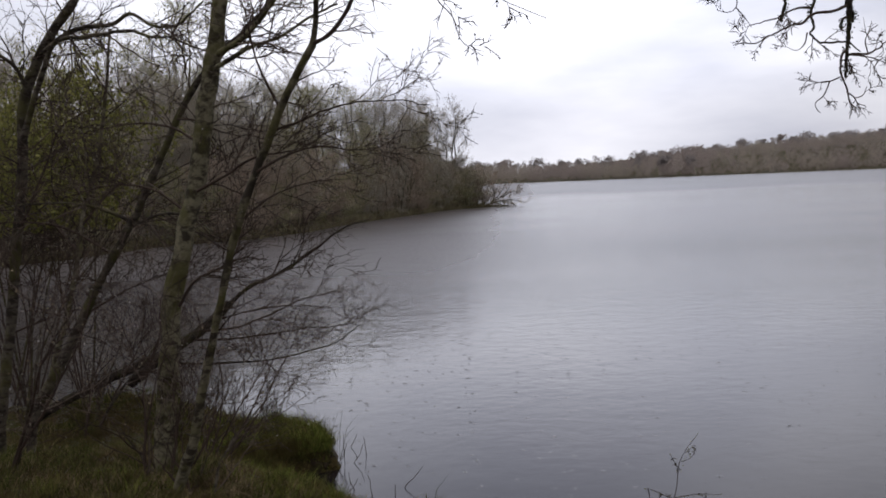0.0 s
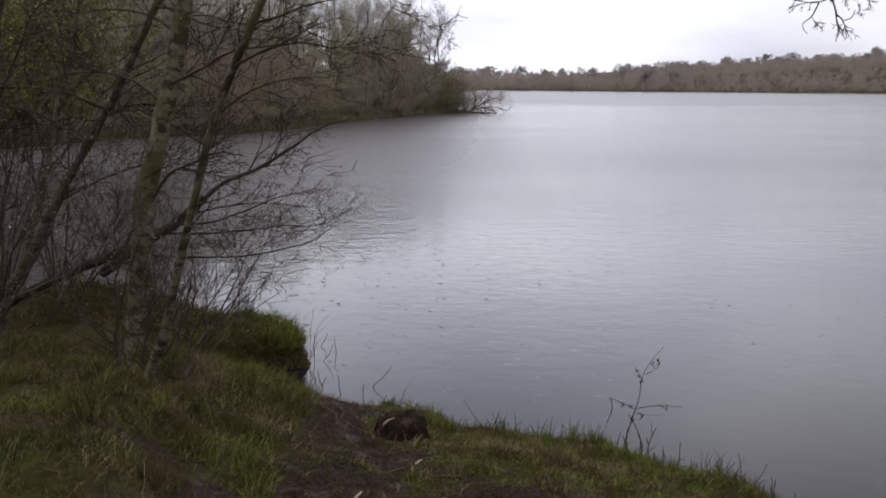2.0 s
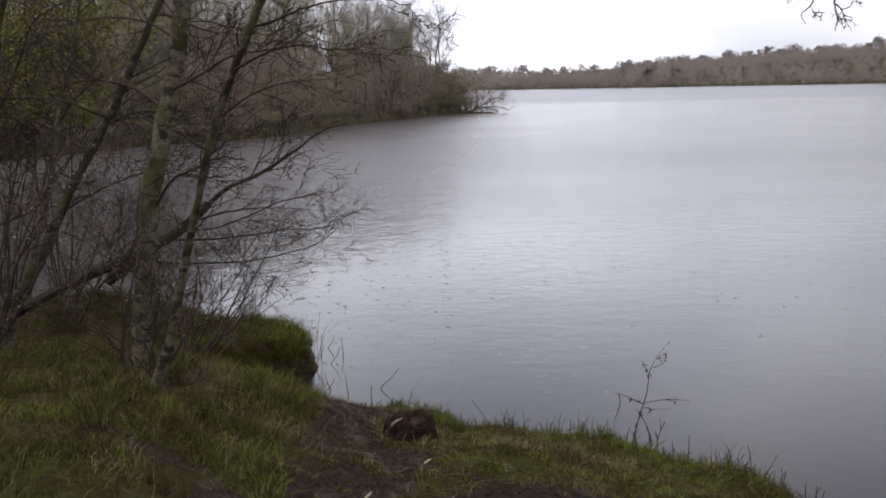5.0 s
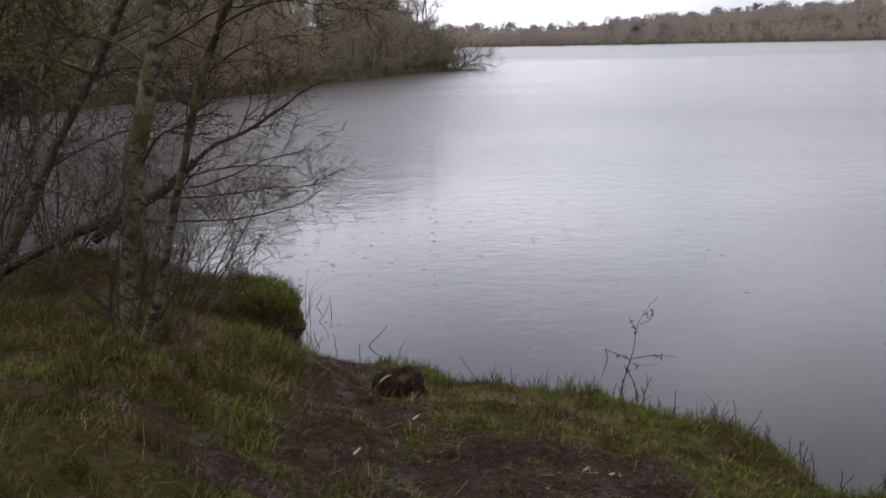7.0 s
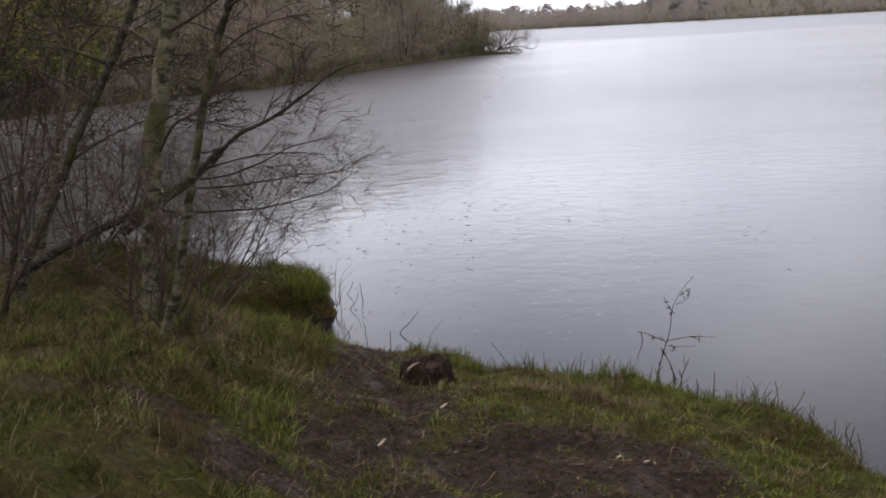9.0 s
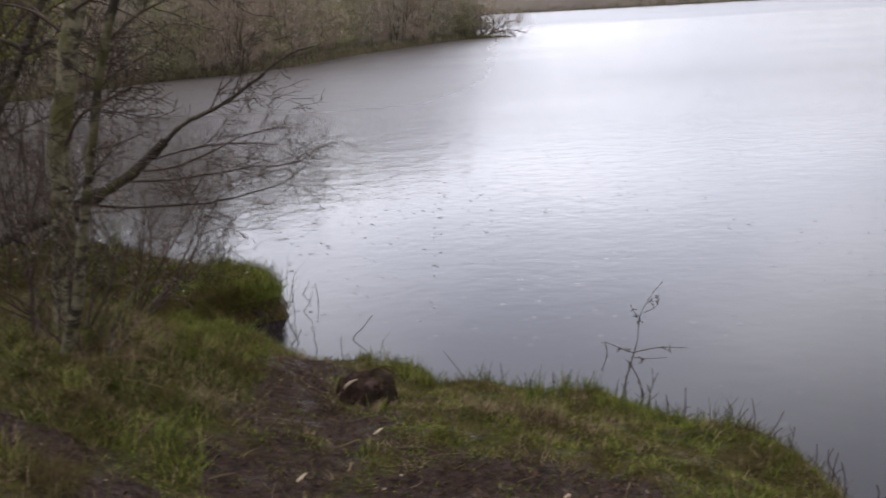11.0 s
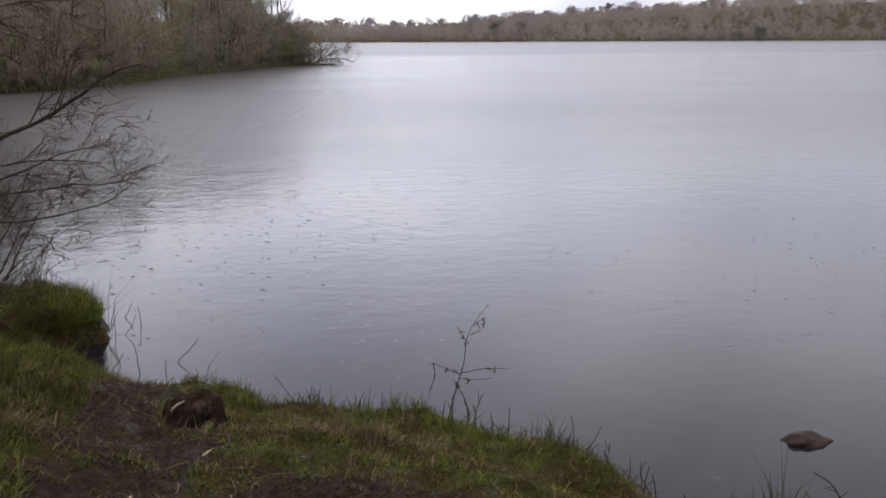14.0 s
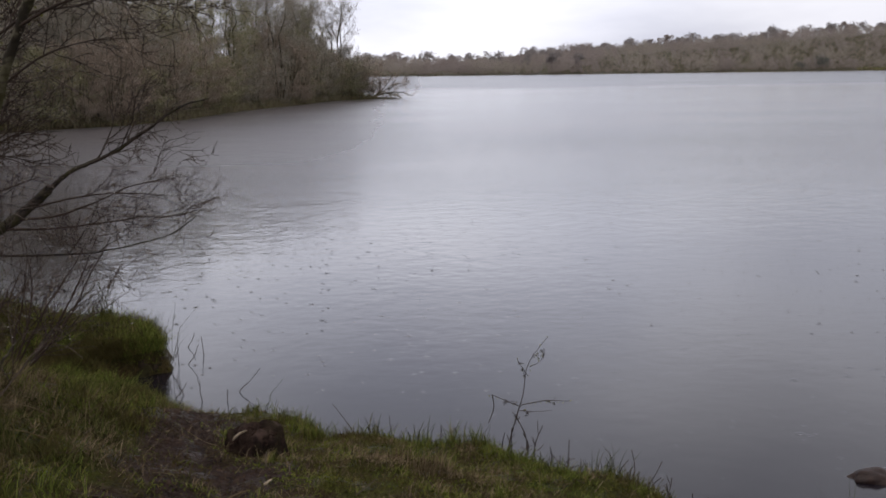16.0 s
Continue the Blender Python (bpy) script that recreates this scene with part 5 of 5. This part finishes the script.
    clump = np.concatenate([rng.uniform((-0.5, 3.0), (2.4, 5.7), (170, 2)), rng.normal(size=(30, 2)) * (0.22, 0.1) + (0.5, 4.95)])
    clump = clump[(inland(clump[:, 0], clump[:, 1]) > 0.05) & (muddy(clump[:, 0], clump[:, 1]) < 0.7)]
    q = np.repeat(clump, 34, axis=0) + rng.normal(size=(len(clump) * 34, 2)) * 0.03
    g.blades(np.c_[q, land(q[:, 0], q[:, 1]) - 0.006], rng.uniform(0.03, 0.09, len(q)) * np.repeat(rng.uniform(0.5, 1.2, len(clump)), 34), np.full(len(q), 0.0036), 1.6)
    tagged(new("straw", g.mesh("straw", STRAW)), "flattened tan dead grass", "grass", kind="stuff")
    g = Geo()
    q = scatter(46000, -2.4, 2.8, 2.5, 6.8, lambda x, y: 0.16 + 0.84 * muddy(x, y))
    g.flakes(q + (0, 0, 0.006), np.full(len(q), 0.010), 2.0, 0.25)
    tagged(new("leaf_litter", g.mesh("leaf_litter", LITTER)), "dark rotting leaf bits on the mud", "leaf litter", kind="stuff")


bank_grass()


def fallen_twigs():
    """Short dead sticks and stalks strewn over the bank."""
    for name, n, material, label in (("fallen_twigs", 900, TWIG, "dark fallen twigs strewn on the bank"), ("dead_stalks", 700, STRAW, "pale dead stalks strewn on the bank")):
        q = scatter(n, -3.0, 2.6, 2.8, 7.6, lambda x, y: 0.45 + 0.55 * muddy(x, y))
        k = len(q)
        a = rng.uniform(0, 6.28, k)
        p = grow(q + (0, 0, 0.012), np.stack([np.cos(a), np.sin(a), rng.normal(size=k) * 0.12], 1), rng.uniform(0.03, 0.17, k), 4, 0.16, 0.0)
        p[:, :, 2] = np.maximum(p[:, :, 2], land(p[:, :, 0], p[:, :, 1]) + 0.004)
        g = Geo()
        g.tubes(p, taper(k, 4, rng.uniform(0.0012, 0.003, k), 0.6), 4)
        tagged(new(name, g.mesh(name, material)), label, "twigs", kind="stuff")


fallen_twigs()


def clods():
    """Trodden crumbs of mud."""
    g = Geo()
    q = scatter(2600, -1.4, 1.5, 2.6, 6.7, lambda x, y: 0.05 + 0.95 * muddy(x, y) ** 1.5)
    n = len(q)
    a = np.arange(5) * 2 * np.pi / 5
    size = rng.uniform(0.004, 0.02, n) * rng.uniform(0.5, 1.2, n)
    rows = []
    for k, (r, h) in enumerate(((1.15, -0.3), (1.0, 0.35), (0.55, 0.75), (0.02, 0.85))):
        wob = r * rng.uniform(0.7, 1.3, (n, 5))
        rows.append(np.stack([wob * np.cos(a + k * 0.4), wob * np.sin(a + k * 0.4), h * rng.uniform(0.7, 1.2, (n, 5))], -1) * size[:, None, None])
    v = np.stack(rows, 1) + q[:, None, None, :]
    i = np.arange(n * 20).reshape(n, 4, 5)
    j = np.roll(i, -1, axis=2)
    g.add(v, np.stack([i[:, :-1], j[:, :-1], j[:, 1:], i[:, 1:]], -1))
    tagged(new("mud_crumbs", g.mesh("mud_crumbs", CLOD)), "loose wet crumbs of dark mud", "mud", kind="stuff")


clods()


def tuft(at, n, height, spread, lean, material, label):
    x, y = at
    z = float(land(x, y))
    g = Geo()
    q = np.stack([rng.normal(size=n) * spread, rng.normal(size=n) * spread, np.zeros(n) - 0.02], 1)
    g.blades(q, rng.uniform(0.45, 1.0, n) * height, np.full(n, 0.0048), lean)
    single("grass_tuft", g.mesh("grass_tuft", material), (x, y, max(z, -0.04)), label, "grass", "tufts along the bank")


for x, y, h, n, m in ((2.17, 4.02, 0.26, 18, RUSH), (2.2, 4.0, 0.15, 24, STRAW), (2.22, 3.99, 0.12, 110, TURF), (2.1, 4.06, 0.15, 26, RUSH), (2.02, 4.08, 0.13, 20, RUSH), (2.5, 3.84, 0.2, 20, RUSH), (2.55, 3.82, 0.08, 60, TURF), (2.7, 3.79, 0.14, 30, RUSH),
                      (1.5, 5.08, 0.15, 16, RUSH), (1.42, 5.12, 0.10, 16, RUSH), (1.2, 5.28, 0.10, 20, RUSH), (0.55, 5.66, 0.12, 22, RUSH), (0.75, 5.68, 0.12, 45, TURF),
                      (0.3, 5.85, 0.12, 45, RUSH), (0.0, 5.75, 0.1, 70, TURF), (-0.06, 5.9, 0.08, 50, TURF), (-0.40, 6.4, 0.075, 70, TURF), (-0.35, 6.5, 0.2, 5, RUSH),
                      (-1.15, 7.75, 0.34, 7, RUSH), (-1.3, 8.1, 0.2, 60, GRASS), (-1.9, 8.8, 0.22, 60, GRASS), (-1.75, 8.6, 0.4, 26, RUSH), (-1.24, 7.76, 0.07, 110, TURF), (-1.36, 7.66, 0.07, 110, TURF), (-1.24, 7.86, 0.1, 90, GRASS),
                      (0.86, 5.6, 0.1, 60, TURF), (-1.28, 6.7, 0.12, 70, GRASS), (-1.2, 6.1, 0.13, 70, GRASS), (-1.05, 5.6, 0.12, 60, GRASS), (0.48, 4.95, 0.08, 18, RUSH), (0.6, 4.9, 0.1, 60, STRAW), (0.52, 4.86, 0.1, 70, STRAW), (0.42, 4.98, 0.09, 60, STRAW),
                      (-1.25, 4.45, 0.16, 60, GRASS), (-1.6, 3.9, 0.16, 70, GRASS), (-3.3, 8.6, 0.35, 60, STRAW), (-2.7, 8.8, 0.32, 60, GRASS)):
    tuft((x, y), n, h * 1.45, 0.035, 0.5, m, {"rush_blade": "dark tuft of rushes on the bank edge", "grass_blade": "tuft of long green grass on the bank",
                                        "turf_blade": "bright green grass tuft on the bank", "straw_blade": "tuft of dead tan grass"}[m.name])


def dead_stem(points, r, label="dead bent stem standing in the shallows", forks=0, material=TWIG):
    at = np.asarray(points[0], float)
    g = Geo()
    k = 4 * len(points)
    p = smooth_line(points, k)
    g.tubes(p[None], np.linspace(r, r * 0.55, k)[None], 6)
    if forks:
        s, w, t = sprout(p[None], np.full((1, k), r), forks, 0.25, 0.8, 50)
        g.tubes(grow(s, w, rng.uniform(0.03, 0.08, len(s)), 4, 0.25, 0.05), taper(len(s), 4, np.full(len(s), r * 0.6), 0.6), 5)
    single("dead_stem", g.mesh("dead_stem", material, at), at, label, "twig", "dead stems along the bank")


dead_stem([(2.344, 4.1, -0.05), (2.315, 4.1, 0.1), (2.365, 4.1, 0.112), (2.371, 4.1, 0.17), (2.342, 4.1, 0.227)], 0.0035, forks=2)
dead_stem([(2.50, 4.06, -0.04), (2.49, 4.05, 0.08), (2.482, 4.05, 0.183), (2.439, 4.05, 0.262), (2.344, 4.05, 0.333)], 0.0042, forks=3)
dead_stem([(2.49, 4.06, 0.0), (2.47, 4.05, 0.06), (2.41, 4.05, 0.12)], 0.003)
dead_stem([(2.88, 3.94, -0.03), (2.92, 3.96, 0.02), (2.83, 3.95, 0.17), (2.805, 3.95, 0.265), (2.812, 3.95, 0.341)], 0.0042)
dead_stem([(-1.09, 8.34, -0.04), (-1.09, 8.34, 0.0), (-1.059, 8.34, 0.051), (-1.036, 8.34, 0.11)], 0.0034)
dead_stem([(-0.938, 8.1, -0.04), (-0.938, 8.1, -0.0), (-0.945, 8.1, 0.076), (-0.952, 8.1, 0.147)], 0.0034)
dead_stem([(-1.134, 7.72, -0.04), (-1.134, 7.72, 0.0), (-1.091, 7.72, 0.086), (-1.055, 7.72, 0.178)], 0.0034)
dead_stem([(-0.977, 7.0, -0.04), (-0.977, 7.0, 0.0), (-0.931, 7.0, 0.056), (-0.903, 7.0, 0.109)], 0.0034)
dead_stem([(-0.939, 7.08, -0.04), (-0.939, 7.08, 0.0), (-0.966, 7.08, 0.061), (-0.977, 7.08, 0.136)], 0.0034)
dead_stem([(-0.794, 6.92, -0.04), (-0.794, 6.92, 0.0), (-0.806, 6.92, 0.066), (-0.804, 6.92, 0.103), (-0.82, 6.92, 0.151)], 0.0034)
dead_stem([(-0.567, 7.09, -0.04), (-0.567, 7.09, 0.0), (-0.493, 7.09, 0.079), (-0.426, 7.09, 0.161)], 0.0034)
dead_stem([(-1.168, 7.12, -0.04), (-1.168, 7.12, 0.0), (-1.167, 7.12, 0.067), (-1.146, 7.12, 0.133)], 0.0034)
dead_stem([(-0.628, 6.9, -0.04), (-0.628, 6.9, 0.0), (-0.624, 6.9, 0.083)], 0.0034)
dead_stem([(-1.158, 7.39, -0.04), (-1.158, 7.39, 0.0), (-1.16, 7.39, 0.054)], 0.0034)
for x, y, h, r, f in ((0.25, 5.98, 0.26, 0.003, 0), (1.14, 5.44, 0.2, 0.004, 4), (1.22, 5.42, 0.17, 0.004, 4), (1.3, 5.36, 0.19, 0.004, 3), (1.38, 5.28, 0.16, 0.0035, 3), (1.06, 5.5, 0.13, 0.004, 2), (1.12, 5.46, 0.12, 0.004, 2), (1.18, 5.42, 0.14, 0.004, 2),
                      (1.24, 5.38, 0.14, 0.004, 1), (1.32, 5.3, 0.11, 0.004, 2), (1.65, 5.06, 0.16, 0.004, 2), (1.6, 5.1, 0.17, 0.0035, 0), (1.72, 4.96, 0.12, 0.004, 2),
                      (1.78, 4.75, 0.13, 0.004, 1), (1.82, 4.62, 0.14, 0.004, 0), (1.85, 4.5, 0.15, 0.004, 2), (1.9, 4.38, 0.12, 0.004, 2), (1.98, 4.3, 0.14, 0.004, 3),
                      (2.08, 4.22, 0.1, 0.004, 2), (0.42, 5.85, 0.16, 0.003, 1), (0.52, 5.8, 0.14, 0.003, 0), (0.62, 5.78, 0.12, 0.003, 1), (0.7, 5.76, 0.13, 0.003, 0),
                      (0.8, 5.75, 0.14, 0.003, 0), (0.2, 5.95, 0.1, 0.003, 0), (2.0, 4.15, 0.14, 0.003, 0), (2.16, 4.12, 0.18, 0.003, 0), (-1.05, 7.85, 0.32, 0.003, 0),
                      (-1.1, 7.9, 0.38, 0.003, 0), (-0.33, 6.55, 0.22, 0.003, 0)):
    z = float(max(land(x, y), -0.05)) - 0.03
    p = grow(np.array([[x, y, z]]), np.array([[rng.normal() * 0.25, rng.normal() * 0.1, 1.0]]), np.array([h * (1.25 if y < 6 else 0.7) + 0.04]), 4, 0.2, 0.0)[0]
    dead_stem([tuple(q) for q in p], r, "short dark dead stem on the bank edge", f)
for edge_from, edge_to in zip(BANK[8:18], BANK[9:19]):
    for _ in range(3):
        k = rng.uniform(0, 1)
        x, y = (edge_from[0] * (1 - k) + edge_to[0] * k + rng.uniform(0.0, 0.07), edge_from[1] * (1 - k) + edge_to[1] * k + rng.uniform(0.0, 0.06))
        p = grow(np.array([[x, y, -0.04]]), np.array([[rng.normal() * 0.4, rng.normal() * 0.2, 1.0]]), np.array([rng.uniform(0.13, 0.28)]), 5, 0.28, 0.0)[0]
        dead_stem([tuple(q) for q in p], rng.uniform(0.003, 0.0042), "crooked dark dead stem at the waterline", int(rng.integers(0, 4)))

tree("alder_sapling", (1.02, 5.55), "small bare sapling with a few opening buds", "sapling", [
    ("stem", [(1.02, 5.55, 0.05), (1.04, 5.55, 0.15), (1.08, 5.56, 0.29), (1.11, 5.56, 0.39), (1.14, 5.57, 0.56), (1.20, 5.58, 0.65), (1.25, 5.58, 0.71)], 0.0042, 0.0012),
    ("branch", [(1.10, 5.56, 0.33), (1.04, 5.55, 0.36), (0.94, 5.54, 0.41)], 0.003, 0.0015),
    ("branch", [(0.94, 5.54, 0.41), (0.95, 5.54, 0.35), (0.92, 5.54, 0.25)], 0.003, 0.0025),
    ("branch", [(1.10, 5.56, 0.34), (1.24, 5.6, 0.345), (1.38, 5.62, 0.33)], 0.0028, 0.0015),
    ("branch", [(1.09, 5.56, 0.31), (1.19, 5.6, 0.285), (1.28, 5.62, 0.28)], 0.002, 0.001),
    ("branch", [(1.14, 5.57, 0.5), (1.10, 5.57, 0.56), (1.08, 5.57, 0.6)], 0.002, 0.001),
    ("branch", [(1.15, 5.57, 0.55), (1.21, 5.57, 0.58), (1.23, 5.57, 0.62)], 0.002, 0.001),
    ("branch", [(1.07, 5.56, 0.28), (1.12, 5.55, 0.18), (1.14, 5.55, 0.06)], 0.003, 0.003),
], TWIG, TWIG, [5, 2, 0, 2, 2, 2, 2, 0], buds=24, bud_of=BUD, bud_size=0.006, shoot=0.07, stout=0.8)


def sapling_leaves():
    base = np.array([1.02, 5.55, float(land(1.02, 5.55)) - 0.03])
    q = np.concatenate([smooth_line(l, n) for l, n in (([(1.14, 5.57, 0.5), (1.20, 5.58, 0.65), (1.25, 5.58, 0.71)], 9), ([(1.15, 5.57, 0.55), (1.23, 5.57, 0.62)], 7),
                                                        ([(1.10, 5.57, 0.56), (1.08, 5.57, 0.6)], 4), ([(1.12, 5.56, 0.34), (1.38, 5.62, 0.33)], 9), ([(1.02, 5.55, 0.37), (0.92, 5.54, 0.41)], 5))])
    g = Geo()
    g.flakes(q, np.full(len(q), 0.0075))
    sapling = [o for o in scene.objects if o.name.startswith("alder_sapling")][0]
    tagged(part("bud", g.mesh("bud", BUD, base), sapling, "tiny green opening leaves"), kind="stuff")


sapling_leaves()


def lump(name, at, size, seed, material, label, category, flat_top=0.0, rough=0.16, squash=1.0):
    """A rounded uneven body: a subdivided ball, pushed in and out by noise."""
    bm = bmesh.new()
    bmesh.ops.create_icosphere(bm, subdivisions=4, radius=1.0)
    for v in bm.verts:
        d = v.co.normalized()
        k = 1 + rough * noise.noise(d * 1.7 + Vector((seed, 0, 0))) * 2 + 0.35 * rough * noise.noise(d * 6 + Vector((0, seed, 0)))
        c = d * k
        if flat_top and c.z > flat_top:
            c.z = flat_top + (c.z - flat_top) * 0.18
        v.co = Vector((c.x * size[0], c.y * size[1], c.z * size[2]))
    for f in bm.faces:
        f.smooth = True
    me = bpy.data.meshes.new(name)
    bm.to_mesh(me)
    bm.free()
    me.materials.append(material)
    return single(name, me, at, label, category)


def stump(x, y):
    z = float(land(x, y))
    root = thing("tree_stump", (x, y, z), "dark rotten mossy stump on the mud", "stump")
    n, k = 44, 9
    a = np.arange(n) * 2 * np.pi / n
    prof = [(0.135, -0.05), (0.122, -0.01), (0.116, 0.035), (0.113, 0.075), (0.110, 0.105), (0.100, 0.128), (0.078, 0.14), (0.04, 0.143), (0.001, 0.14)]
    g = Geo()
    i = np.arange(n * k).reshape(k, n)
    j = np.roll(i, -1, axis=1)
    for cx, cy, wide, tall in ((0.02, 0.0, 1.06, 1.25), (-0.095, -0.03, 0.42, 1.1)):
        v = np.empty((k, n, 3))
        for m, (r, h) in enumerate(prof):
            wob = wide * (1 + 0.06 * np.sin(3 * a + 1) + 0.07 * np.sin(8 * a + 0.5 * m) + 0.05 * np.sin(17 * a + m) + 0.045 * rng.normal(size=n))
            v[m] = np.stack([cx + r * wob * np.cos(a), cy + r * wob * 0.9 * np.sin(a), tall * h + 0.10 * h * np.sin(2 * a + 0.7) + 0.008 * np.sin(5 * a + 2) + 0.005 * rng.normal(size=n)], 1)
        g.add(v, np.stack([i[:-1], j[:-1], j[1:], i[1:]], -1))
    part("bole", g.mesh("bole", MOSSY_WOOD), root)
    g = Geo()
    g.tubes(np.array([[(-0.098, -0.08, 0.135), (-0.088, -0.086, 0.152), (-0.062, -0.084, 0.172), (-0.03, -0.075, 0.182)]]), np.array([[0.003, 0.007, 0.006, 0.002]]), 7)
    part("broken_edge", g.mesh("broken_edge", CUT_WOOD), root, "pale splintered wood edge")
    g = Geo()
    b = rng.uniform(0, 6.28, 1800)
    r = 0.105 * np.sqrt(rng.uniform(0.05, 1.15, 1800))
    r = 1.14 * r
    q = np.stack([0.02 + r * np.cos(b), r * 0.92 * np.sin(b), np.where(r > 0.107, rng.uniform(0.0, 0.15, 1800), 0.176 - 1.6 * r ** 2) * (1 + 0.1 * np.sin(2 * b + 0.7))], 1)
    g.flakes(q, np.full(1800, 0.0065), 1.8)
    tagged(part("moss", g.mesh("moss", STUMP_MOSS), root, "dark shaggy moss"), kind="stuff")


stump(-0.30, 5.24)
lump("earth_clod", (-1.37, 7.61, 0.0), (0.14, 0.09, 0.105), 5.0, PEAT, "dark peaty lump of earth under the grass clump", "earth", rough=0.3)
lump("earth_clod", (-1.22, 7.75, 0.0), (0.09, 0.13, 0.115), 9.0, PEAT, "dark peaty lump of earth at the waterline", "earth", rough=0.3)
lump("boulder", (2.90, 5.14, -0.015), (0.138, 0.095, 0.062), 8.0, STONE, "flat red-brown boulder just above the water", "rock", rough=0.13)


lump("stone", (0.6, 3.31, float(land(0.6, 3.31)) + 0.005), (0.05, 0.035, 0.022), 3.0, WET_PEBBLE, "small flat grey stone in the mud", "stone", rough=0.12)


def chip(x, y, length, width, turn, material, label, lift=0.012):
    """A splinter of wood lying on the ground."""
    bm = bmesh.new()
    bmesh.ops.create_cube(bm, size=1.0)
    bmesh.ops.subdivide_edges(bm, edges=bm.edges, cuts=2)
    for v in bm.verts:
        k = 1 - 0.45 * (abs(v.co.x) * 2) ** 2
        v.co = Vector((v.co.x * length, v.co.y * width * k, v.co.z * width * 0.45 * k + 0.004 * math.sin(v.co.x * 5)))
    me = bpy.data.meshes.new("wood_chip")
    bm.to_mesh(me)
    bm.free()
    me.materials.append(material)
    ob = single("wood_chip", me, (0, 0, 0), label, "wood chip")
    ob.matrix_basis = pose(x, y, float(land(x, y)) + lift, 4, -5, turn)


chip(-0.46, 4.14, 0.062, 0.013, 62, CUT_WOOD, "pale wood chip on the muddy grass")
chip(-0.19, 4.6, 0.055, 0.010, 50, CUT_WOOD, "pale wood chip on the muddy grass")
chip(-0.32, 4.47, 0.15, 0.01, 32, STRAW, "weathered stick on the muddy grass")
chip(0.57, 3.9, 0.028, 0.010, 20, CUT_WOOD, "small pale wood chip on the mud")
chip(0.68, 3.86, 0.026, 0.011, -20, CUT_WOOD, "small pale wood chip on the mud")
chip(-0.72, 6.0, 0.025, 0.009, 30, CUT_WOOD, "small pale wood chip on the mud")
chip(-0.78, 4.05, 0.16, 0.007, 12, STRAW, "thin weathered stick on the muddy grass")
chip(1.35, 3.55, 0.3, 0.02, -14, STRAW, "weathered stick at the turf edge")
for points in ([(-1.2, 5.05, 0), (-1.3, 4.85, 0), (-1.45, 4.7, 0)], [(-1.05, 4.7, 0), (-1.2, 4.6, 0), (-1.35, 4.4, 0)]):
    z0 = float(land(points[0][0], points[0][1]))
    dead_stem([(points[0][0], points[0][1], z0 - 0.01)] + [(a, b, float(land(a, b)) + 0.05) for a, b, c in points[1:]], 0.0035, "dead bent stalk lying in the straw", material=STRAW)
